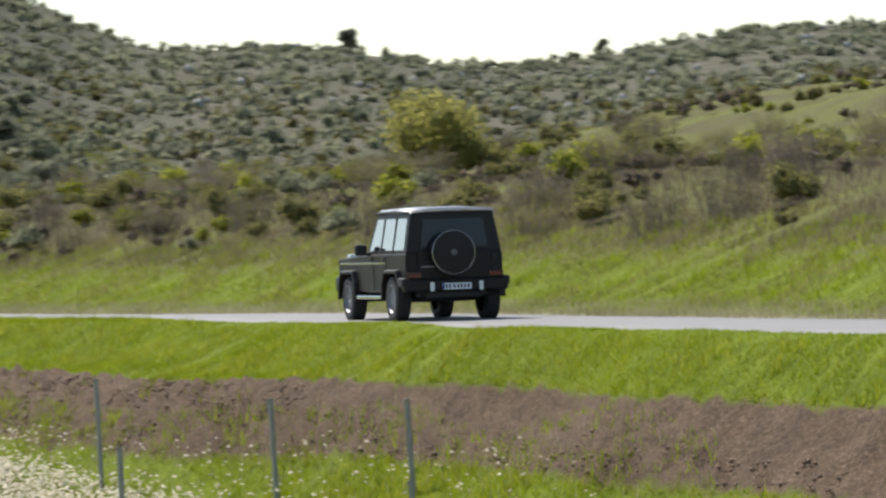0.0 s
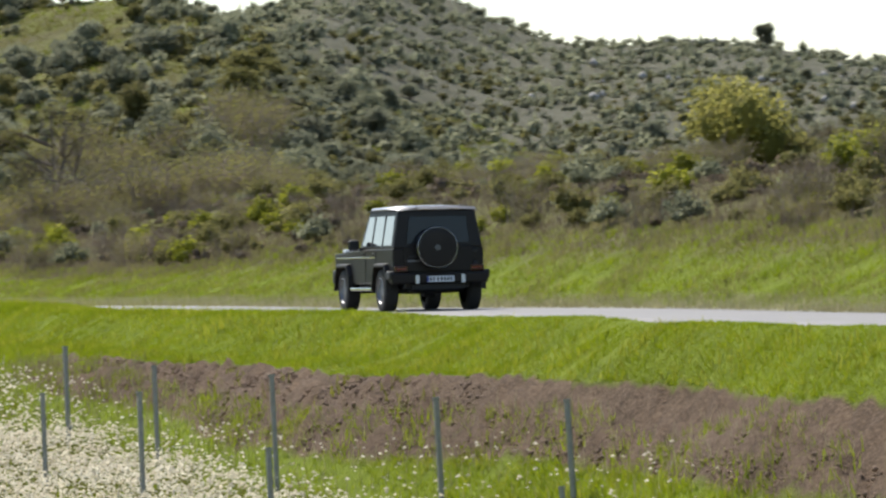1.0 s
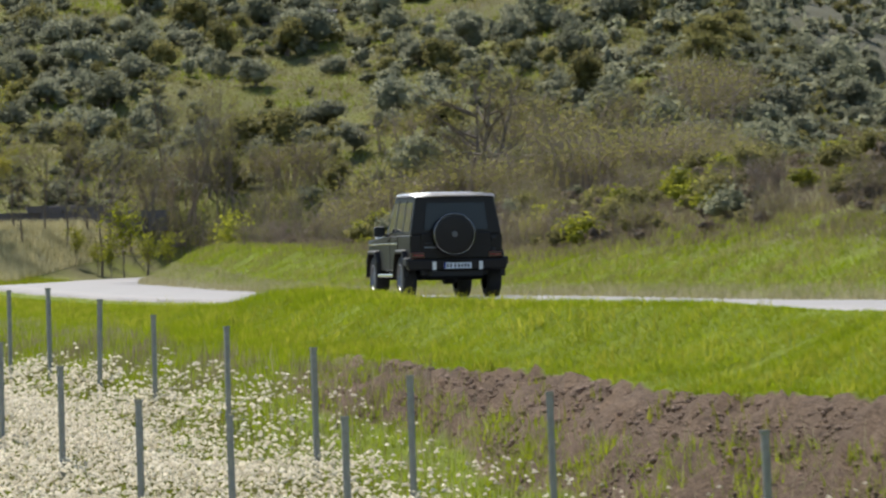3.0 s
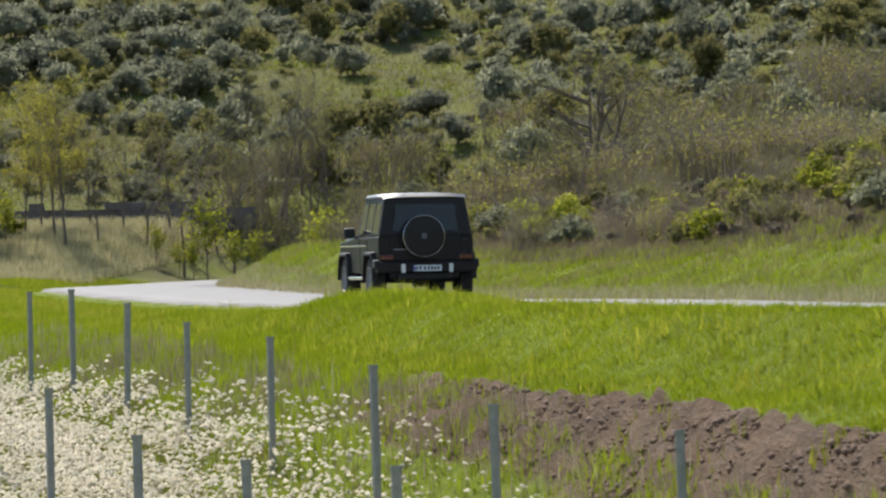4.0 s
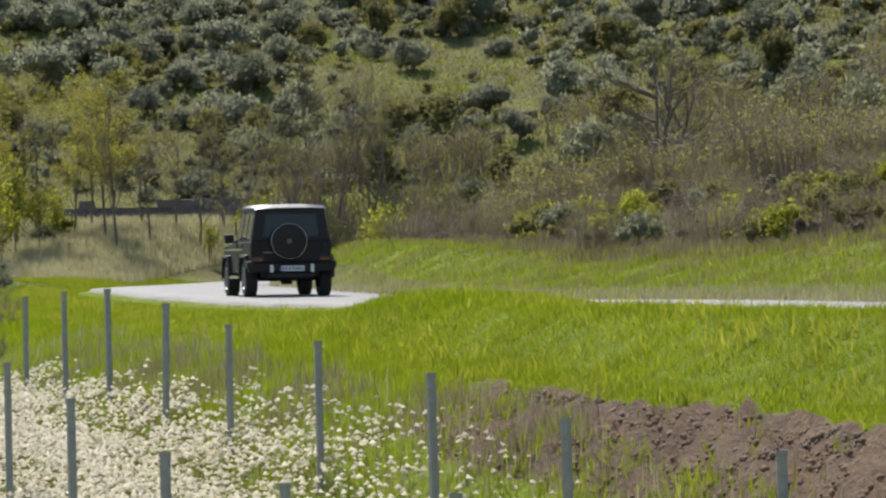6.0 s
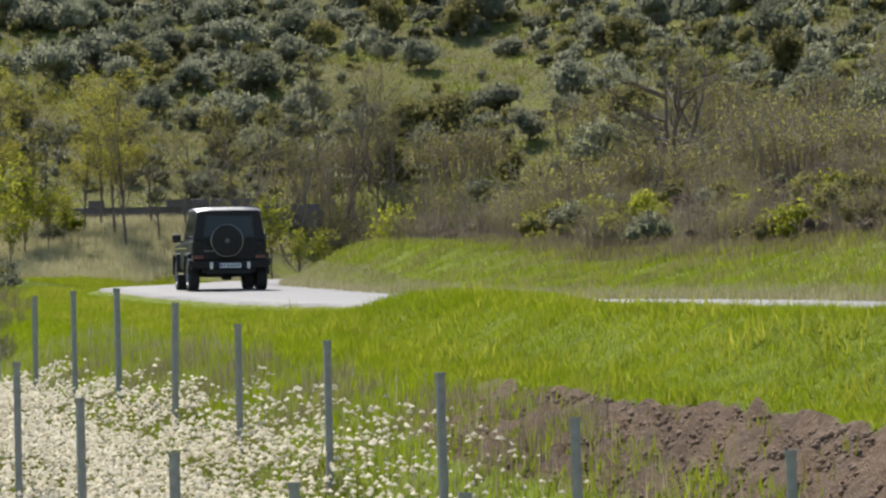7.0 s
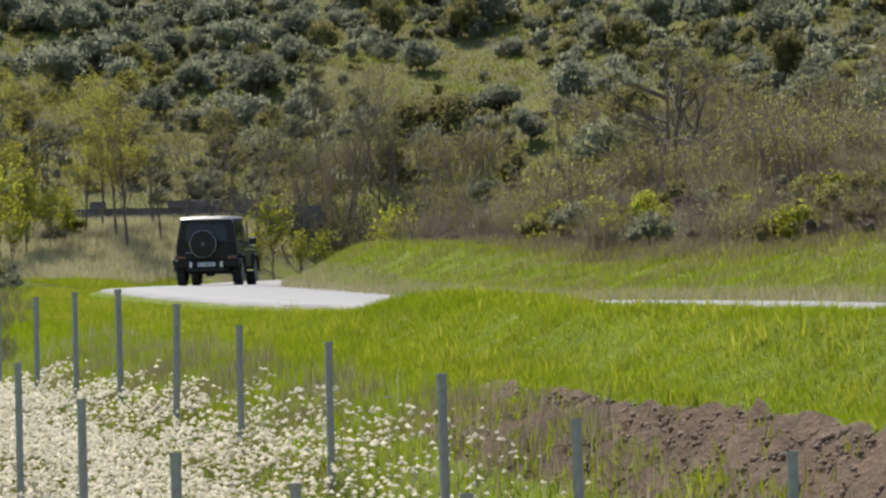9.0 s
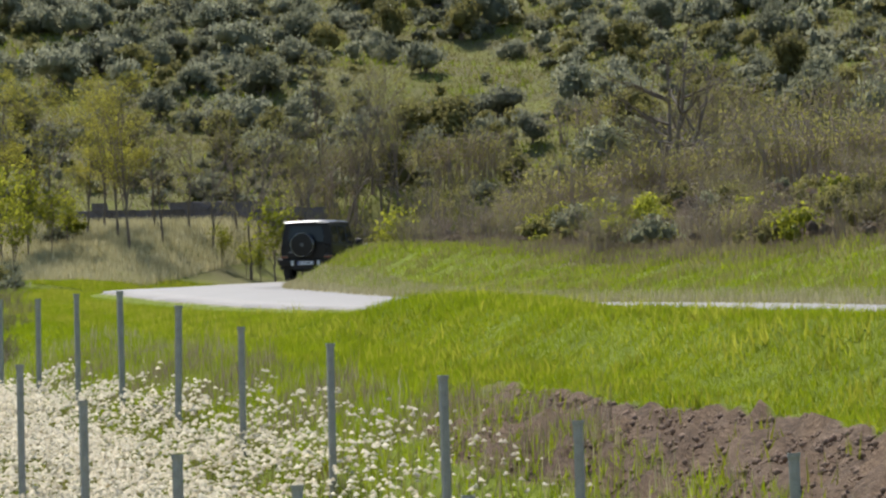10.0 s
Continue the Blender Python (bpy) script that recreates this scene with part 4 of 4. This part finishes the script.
blades("hill_grass", 17, x, y, 0.26 * patchy(x, y, 58, 6, 0.3, 1.3), 0.035, LEAF_OLIVE, "rough olive grass on the hillside", lean=0.9)
k = r5.rand(len(x)) < 0.45
blades("hill_grass", 18, x[k] + 0.2, y[k], 0.24 * patchy(x[k], y[k], 59, 8, 0.1, 1.4), 0.035, GRASS, "green grass in the hill glades", lean=0.9)


# ---------------------------------------------------------------- the car
PAINT = plain("dark_brown_black_metallic_paint", (0.0105, 0.0078, 0.0066), 0.5, 0.0, 0.1, 3, coat=0.05)
PAINT.node_tree.nodes["Principled BSDF"].inputs["Specular IOR Level"].default_value = 0.28
# the sun's glare on the dark roof is put into this pale colour
ROOF_GLARE_PAINT = plain("sun_glare_metallic_roof_paint", (0.30, 0.30, 0.31), 0.38, 0.5, 0.06, 3, coat=0.3)
BLACK = plain("black_plastic", (0.014, 0.014, 0.015), 0.6, 0, 0.2, 12)
RUBBER = plain("dusty_tyre_rubber", (0.022, 0.021, 0.020), 0.85, 0, 0.3, 14)
CHROME = plain("polished_chrome", (0.75, 0.75, 0.76), 0.12, 1.0, 0.03, 10)
RIM = plain("brushed_steel_ring", (0.30, 0.30, 0.31), 0.22, 1.0, 0.05, 10)
ALLOY = plain("silver_alloy", (0.24, 0.24, 0.25), 0.5, 0.6, 0.08, 10)
PLATE = plain("white_plate_enamel", (0.72, 0.73, 0.75), 0.35, 0, 0.04, 20)
LAMP_WHITE = plain("clear_reflector_plastic", (0.75, 0.75, 0.72), 0.2, 0, 0.05, 20, coat=0.5)
LAMP_RED = plain("red_lamp_plastic", (0.05, 0.004, 0.005), 0.2, 0, 0.1, 20, coat=0.5)
BADGE = plain("dull_grey_badge", (0.10, 0.10, 0.10), 0.4, 0.5, 0.1, 20)
BLUE = plain("blue_enamel", (0.01, 0.03, 0.25), 0.4, 0, 0.05, 20)


def glass_material():
    m, nt, nodes, b = shader("tinted_car_glass")
    b.inputs["Base Color"].default_value = (0.03, 0.035, 0.04, 1)
    b.inputs["Roughness"].default_value = 0.03
    b.inputs["IOR"].default_value = 1.5
    b.inputs["Transmission Weight"].default_value = 0.3
    b.inputs["Coat Weight"].default_value = 0.0
    b.inputs["Specular IOR Level"].default_value = 0.12
    b.inputs["Coat Roughness"].default_value = 0.02
    return m


GLASS = glass_material()


def soften(bm, width=0.02, segments=2):
    bmesh.ops.remove_doubles(bm, verts=bm.verts, dist=0.0005)
    sharp = [e for e in bm.edges if len(e.link_faces) == 2 and e.calc_face_angle(0) > 0.6]
    bmesh.ops.bevel(bm, geom=sharp, offset=width, segments=segments, profile=0.5, affect="EDGES", clamp_overlap=True)


def block(name, material, parent, x0, x1, y0, y1, z0, z1, width=0.012, label=""):
    bm = bmesh.new()
    bar(bm, x0, x1, y0, y1, z0, z1)
    soften(bm, min(width, 0.45 * min(x1 - x0, y1 - y0, z1 - z0)))
    return part(name, bm, material, parent, label)


def solid(name, corners, material, parent, width=0.015, label=""):
    """A six-sided block from its eight corners: four below, four above, both counterclockwise."""
    bm = bmesh.new()
    v = [bm.verts.new(c) for c in corners]
    for f in ((3, 2, 1, 0), (4, 5, 6, 7), (0, 1, 5, 4), (1, 2, 6, 5), (2, 3, 7, 6), (3, 0, 4, 7)):
        bm.faces.new([v[i] for i in f])
    if width:
        soften(bm, width)
    return part(name, bm, material, parent, label)


def lathe(name, profile, material, parent, axis="X", steps=28, label="", at=(0, 0, 0), cap=True):
    """A turned shape; profile is (along, radius)."""
    bm = bmesh.new()
    rings = []
    for a, r in profile:
        ring = []
        for k in range(steps):
            t = 2 * math.pi * k / steps
            p = (a, r * math.cos(t), r * math.sin(t)) if axis == "X" else (r * math.cos(t), a, r * math.sin(t))
            ring.append(bm.verts.new(Vector(p) + Vector(at)))
        rings.append(ring)
    for a, b in zip(rings, rings[1:]):
        for k in range(steps):
            j = (k + 1) % steps
            bm.faces.new((a[k], a[j], b[j], b[k]))
    for ring in (rings[0], rings[-1]) if cap else ():
        bm.faces.new(ring)
    bmesh.ops.recalc_face_normals(bm, faces=bm.faces)
    return part(name, bm, material, parent, label, smooth=False)


WB, TRACK, RAD = 2.85, 0.80, 0.395


def make_wheel(car, x, y):
    side = 1 if x > 0 else -1
    wheel = new("wheel")
    wheel.parent = car
    wheel.location = (x, y, RAD)
    tyre = lathe("tyre", [(-0.13, 0.25), (-0.135, 0.33), (-0.115, 0.385), (-0.06, RAD), (0.06, RAD), (0.115, 0.385), (0.135, 0.33), (0.13, 0.25)], RUBBER, wheel, label="dusty black all-terrain tyre", cap=False)
    lathe("rim", [(side * 0.05, 0.245), (side * 0.125, 0.252), (side * 0.132, 0.235), (side * 0.085, 0.215), (side * 0.09, 0.05)], ALLOY, wheel, label="silver alloy rim")
    for k in range(5):
        bm = bmesh.new()
        bar(bm, side * 0.085 - 0.015, side * 0.085 + 0.03, -0.032, 0.032, 0.04, 0.225)
        soften(bm, 0.008)
        bm.transform(Matrix.Rotation(2 * math.pi * k / 5, 4, "X"))
        part("spoke", bm, ALLOY, wheel)
    for k in range(24):
        bm = bmesh.new()
        bar(bm, -0.10, 0.10, -0.022, 0.022, RAD - 0.012, RAD + 0.004)
        bm.transform(Matrix.Rotation(2 * math.pi * k / 24, 4, "X"))
        part("tread_block", bm, RUBBER, wheel)
    return wheel


def flare(car, y, side):
    """The squared wheel-arch lip."""
    bm = bmesh.new()
    inner = [(-0.50, 0.42), (-0.47, 0.66), (-0.34, 0.84), (0.34, 0.84), (0.47, 0.66), (0.52, 0.42)]
    outer = [(-0.57, 0.40), (-0.55, 0.70), (-0.38, 0.915), (0.38, 0.915), (0.55, 0.70), (0.60, 0.40)]
    vs = []
    for x in (0.84, 0.965):
        s = -0.02 if x > 0.9 else 0.0
        vs.append([bm.verts.new((side * x, y + a, z)) for a, z in inner])
        vs.append([bm.verts.new((side * x, y + a * (1 + s), z + s)) for a, z in outer])
    a, b, c, d = vs
    for i in range(5):
        bm.faces.new((a[i], a[i + 1], c[i + 1], c[i]))
        bm.faces.new((b[i + 1], b[i], d[i], d[i + 1]))
        bm.faces.new((c[i], c[i + 1], d[i + 1], d[i]))
        bm.faces.new((b[i], b[i + 1], a[i + 1], a[i]))
    for i in (0, 5):
        bm.faces.new((a[i], b[i], d[i], c[i]))
    bmesh.ops.recalc_face_normals(bm, faces=bm.faces)
    soften(bm, 0.02)
    part("wheel_arch", bm, PAINT, car)


def make_car():
    car = thing("off_road_car", 0, 0, 0)
    # lower body with cut-out wheel arches
    bm = bmesh.new()
    prof = [(-0.74, 0.62), (-0.52, 0.62), (-0.47, 0.70), (-0.33, 0.86), (0.33, 0.86), (0.47, 0.70), (0.50, 0.52), (WB - 0.50, 0.52), (WB - 0.47, 0.70), (WB - 0.33, 0.86), (WB + 0.33, 0.86),
            (WB + 0.47, 0.70), (WB + 0.50, 0.60), (3.62, 0.60), (3.66, 1.10), (1.80, 1.18), (-0.75, 1.18)]
    va = [bm.verts.new((-0.87, y, z)) for y, z in prof]
    vb = [bm.verts.new((0.87, y, z)) for y, z in prof]
    bm.faces.new(va)
    bm.faces.new(vb[::-1])
    for i in range(len(prof)):
        j = (i + 1) % len(prof)
        bm.faces.new((va[j], va[i], vb[i], vb[j]))
    bmesh.ops.recalc_face_normals(bm, faces=bm.faces)
    soften(bm, 0.025)
    body = part("body", bm, PAINT, car)
    # cabin
    cab = solid("cabin", [(-0.86, -0.75, 1.17), (0.86, -0.75, 1.17), (0.86, 1.80, 1.17), (-0.86, 1.80, 1.17), (-0.735, -0.70, 1.885), (0.735, -0.70, 1.885), (0.735, 1.38, 1.885), (-0.735, 1.38, 1.885)], PAINT, car, 0.035)
    bm = bmesh.new()
    rings = []
    for y, z in ((-0.73, 1.875), (-0.68, 1.925), (0.3, 1.955), (1.2, 1.945), (1.42, 1.90)):
        rings.append([bm.verts.new((x, y, z + dz)) for x, dz in ((-0.76, -0.035), (-0.72, 0.0), (-0.35, 0.022), (0.35, 0.022), (0.72, 0.0), (0.76, -0.035))])
    for a, b in zip(rings, rings[1:]):
        for i in range(5):
            bm.faces.new((a[i], a[i + 1], b[i + 1], b[i]))
    bmesh.ops.solidify(bm, geom=bm.faces[:], thickness=0.05)
    bmesh.ops.recalc_face_normals(bm, faces=bm.faces)
    roof = part("roof", bm, ROOF_GLARE_PAINT, car, "metallic roof panel, sun glare put into its colour", smooth=True)
    for s in (-1, 1):
        block("rain_gutter", BLACK, roof, min(s * 0.755, s * 0.785), max(s * 0.755, s * 0.785), -0.70, 1.40, 1.872, 1.892, 0.006)
    # side windows, on the sloping sides
    for s in (-1, 1):
        def wx(z, o=0.0):
            return s * (0.86 - (z - 1.17) / 0.715 * 0.125 + o)
        for y0, y1, y2, y3 in ((-0.60, 0.02, 0.00, -0.56), (0.14, 0.78, 0.76, 0.14), (0.90, 1.55, 1.30, 0.90)):
            z0, z1 = 1.24, 1.78
            solid("side_window", [(wx(z0, -0.02), y0, z0), (wx(z0, 0.006), y0, z0), (wx(z0, 0.006), y1, z0), (wx(z0, -0.02), y1, z0),
                                  (wx(z1, -0.02), y3, z1), (wx(z1, 0.006), y3, z1), (wx(z1, 0.006), y2, z1), (wx(z1, -0.02), y2, z1)], GLASS, car, 0, "tinted side window")
        for y in (0.08, 0.84):
            solid("window_pillar", [(wx(1.19, 0.0), y - 0.035, 1.19), (wx(1.19, 0.012), y - 0.035, 1.19), (wx(1.19, 0.012), y + 0.035, 1.19), (wx(1.19, 0.0), y + 0.035, 1.19),
                                    (wx(1.82, 0.0), y - 0.035, 1.82), (wx(1.82, 0.012), y - 0.035, 1.82), (wx(1.82, 0.012), y + 0.035, 1.82), (wx(1.82, 0.0), y + 0.035, 1.82)], BLACK, car, 0)
        x0, x1 = sorted((s * 0.868, s * 0.885))
        for y0, y1 in ((-0.72, -0.60), (0.55, 1.25), (1.29, 1.95), (1.99, 3.5)):
            block("side_trim", CHROME if y0 > 0 else BLACK, car, x0, x1, y0, y1, 1.005, 1.035, 0.004)
        for y0, y1 in ((0.50, 1.25), (1.29, 2.26)):
            block("door_panel", PAINT, car, min(s * 0.865, s * 0.878), max(s * 0.865, s * 0.878), y0, y1, 0.55, 1.15, 0.01)
            block("door_handle", BLACK, car, min(s * 0.876, s * 0.905), max(s * 0.876, s * 0.905), y0 + 0.06, y0 + 0.20, 1.07, 1.10, 0.008)
        block("running_board", CHROME, car, min(s * 0.80, s * 0.95), max(s * 0.80, s * 0.95), 0.62, 2.22, 0.40, 0.46, 0.015, "bright metal running board")
        mirror = block("door_mirror", BLACK, car, min(s * 0.92, s * 1.13), max(s * 0.92, s * 1.13), 1.50, 1.62, 1.16, 1.36, 0.04, "black door mirror")
        block("mirror_arm", BLACK, mirror, min(s * 0.84, s * 0.95), max(s * 0.84, s * 0.95), 1.52, 1.60, 1.16, 1.21, 0.01)
        block("mirror_accent", CHROME, mirror, min(s * 0.93, s * 0.97), max(s * 0.93, s * 0.97), 1.48, 1.505, 1.14, 1.19, 0.008)
        block("turn_indicator", LAMP_WHITE, car, min(s * 0.66, s * 0.80), max(s * 0.66, s * 0.80), 3.10, 3.32, 1.10, 1.19, 0.03, "clear indicator housing on the front wing")
        for y in (0.0, WB):
            flare(car, y, s)
    block("bonnet", PAINT, car, -0.60, 0.60, 1.80, 3.60, 1.14, 1.20, 0.03)
    block("front_bumper", BLACK, car, -0.90, 0.90, 3.55, 3.80, 0.52, 0.80, 0.05)
    solid("windscreen", [(-0.70, 1.70, 1.24), (0.70, 1.70, 1.24), (0.70, 1.765, 1.24), (-0.70, 1.765, 1.24), (-0.64, 1.40, 1.80), (0.64, 1.40, 1.80), (0.64, 1.475, 1.80), (-0.64, 1.475, 1.80)], GLASS, car, 0, "raked flat windscreen")
    # rear door and what hangs on it
    door = block("rear_door", PAINT, car, -0.66, 0.66, -0.775, -0.735, 0.74, 1.20, 0.012)
    solid("rear_window", [(-0.60, -0.765, 1.27), (0.60, -0.765, 1.27), (0.60, -0.72, 1.27), (-0.60, -0.72, 1.27), (-0.54, -0.735, 1.76), (0.54, -0.735, 1.76), (0.54, -0.69, 1.76), (-0.54, -0.69, 1.76)], GLASS, car, 0, "dark tinted rear window")
    block("door_hinge", BLACK, door, 0.66, 0.74, -0.80, -0.755, 0.86, 0.92, 0.01)
    block("door_hinge", BLACK, door, 0.66, 0.74, -0.80, -0.755, 1.08, 1.14, 0.01)
    block("door_handle", BLACK, door, -0.58, -0.44, -0.80, -0.77, 1.00, 1.04, 0.01)
    block("door_badge", ALLOY, door, -0.60, -0.36, -0.785, -0.773, 0.93, 0.955, 0.003)
    spare = lathe("spare_wheel_cover", [(-0.77, 0.30), (-0.79, 0.375), (-0.96, 0.385), (-0.985, 0.365), (-0.995, 0.30), (-1.0, 0.12), (-1.0, 0.02)], PAINT, car, "Y", 40, "round dark spare wheel cover", at=(-0.07, 0, 1.18))
    lathe("cover_ring", [(-0.95, 0.387), (-0.985, 0.390), (-0.990, 0.382), (-0.980, 0.374)], RIM, spare, "Y", 48, "bright metal ring", at=(-0.07, 0, 1.18))
    lathe("cover_badge", [(-0.995, 0.055), (-1.006, 0.055), (-1.008, 0.03)], BADGE, spare, "Y", 20, "round grey badge", at=(-0.07, 0, 1.18))
    # bumper, lamps and plate
    bumper = solid("rear_bumper", [(-0.92, -0.86, 0.52), (0.92, -0.86, 0.52), (0.92, -0.60, 0.52), (-0.92, -0.60, 0.52), (-0.94, -0.87, 0.72), (0.94, -0.87, 0.72), (0.94, -0.58, 0.72), (-0.94, -0.58, 0.72)], PAINT, car, 0.03, "dark rear bumper")
    for s in (-1, 1):
        lens = block("tail_lamp", LAMP_RED, car, min(s * 0.60, s * 0.86), max(s * 0.60, s * 0.86), -0.80, -0.74, 0.74, 0.86, 0.015, "dark red tail lamp")
        block("lamp_bar", plain("bright_red_reflector", (0.28, 0.02, 0.02), 0.3, 0, 0.05, 20), lens, min(s * 0.62, s * 0.82), max(s * 0.62, s * 0.82), -0.806, -0.798, 0.79, 0.805, 0.002)
        block("reversing_lamp", LAMP_WHITE, bumper, min(s * 0.40, s * 0.475), max(s * 0.40, s * 0.475), -0.885, -0.86, 0.52, 0.68, 0.012, "white upright reflector")
        block("bumper_corner", BLACK, bumper, min(s * 0.86, s * 0.965), max(s * 0.86, s * 0.965), -0.84, -0.52, 0.60, 0.76, 0.03)
    plate = block("number_plate", PLATE, bumper, -0.26, 0.26, -0.885, -0.868, 0.545, 0.655, 0.006, "white plate with a blue strip and dark bars")
    block("plate_strip", BLUE, bumper, -0.26, -0.225, -0.889, -0.884, 0.55, 0.65, 0.002)
    for k, x in enumerate((-0.19, -0.13, -0.05, 0.02, 0.08, 0.14, 0.20)):
        block("plate_bar", BLACK, bumper, x - 0.018, x + 0.018, -0.888, -0.884, 0.57, 0.63, 0.002)
    # underside
    block("chassis", BLACK, car, -0.62, 0.62, -0.62, 3.4, 0.42, 0.60, 0.03)
    block("tow_beam", BLACK, car, -0.5, 0.5, -0.72, -0.60, 0.40, 0.52, 0.02)
    lathe("rear_axle", [(-0.66, 0.06), (-0.14, 0.07), (-0.10, 0.14), (0.10, 0.14), (0.14, 0.07), (0.66, 0.06)], BLACK, car, "X", 14, at=(0, 0, RAD))
    lathe("silencer", [(-0.45, 0.09), (0.30, 0.09)], BLACK, car, "X", 12, at=(-0.05, -0.45, 0.45))
    lathe("front_axle", [(-0.66, 0.06), (0.66, 0.06)], BLACK, car, "X", 10, at=(0, WB, RAD))
    wheels = [make_wheel(car, s * TRACK, y) for y in (0.0, WB) for s in (-1, 1)]
    return tagged(car, "glossy dark brown boxy off-road car driving along the lane", "car"), wheels


CAR, WHEELS = make_car()
CAR_ROWS = [
    (0.0, 9.27, 41.17, 1.375, -3.5), (0.5, 8.36, 48.10, 1.41, -5.5), (1.0, 7.22, 54.52, 1.405, -7.5), (1.5, 6.10, 60.60, 1.395, -8.8), (2.0, 4.93, 66.45, 1.385, -9.2),
    (2.5, 3.93, 72.70, 1.395, -8.8), (3.0, 2.90, 79.42, 1.40, -8.8), (3.5, 1.88, 86.00, 1.38, -9.0), (4.0, 0.90, 92.50, 1.36, -9.4), (4.5, -0.09, 98.75, 1.335, -9.8), (5.0, -1.12, 104.20, 1.32, -10.0),
    (5.5, -2.06, 109.50, 1.34, -9.9), (6.0, -3.05, 115.10, 1.39, -9.6), (6.5, -4.05, 120.80, 1.435, -9.0), (7.0, -4.98, 126.40, 1.475, -8.0), (7.5, -5.83, 132.00, 1.525, -5.8), (8.0, -6.46, 138.00, 1.545, -3.4),
    (8.5, -6.71, 144.90, 1.555, 0.6), (9.0, -6.52, 152.90, 1.555, 5.5), (9.5, -5.81, 161.90, 1.56, 11.5), (10.0, -4.07, 171.95, 1.63, 17.0)]


def rolled(t):
    """How far the car has rolled by t, in metres."""
    s = 0.0
    for a, b in zip(CAR_ROWS, CAR_ROWS[1:]):
        step_len = math.hypot(b[1] - a[1], b[2] - a[2])
        if t <= b[0]:
            return s + step_len * (t - a[0]) / (b[0] - a[0])
        s += step_len
    return s


def motions():
    walk(CAR, [(t, pose(x, y, z, 0, 0, -h)) for t, x, y, z, h in CAR_ROWS])
    for wheel in WHEELS:
        x, y, z = wheel.location
        walk(wheel, [(k / 30, pose(x, y, z, -math.degrees(rolled(k / 30) / RAD), 0, 0)) for k in range(301)])


motions()
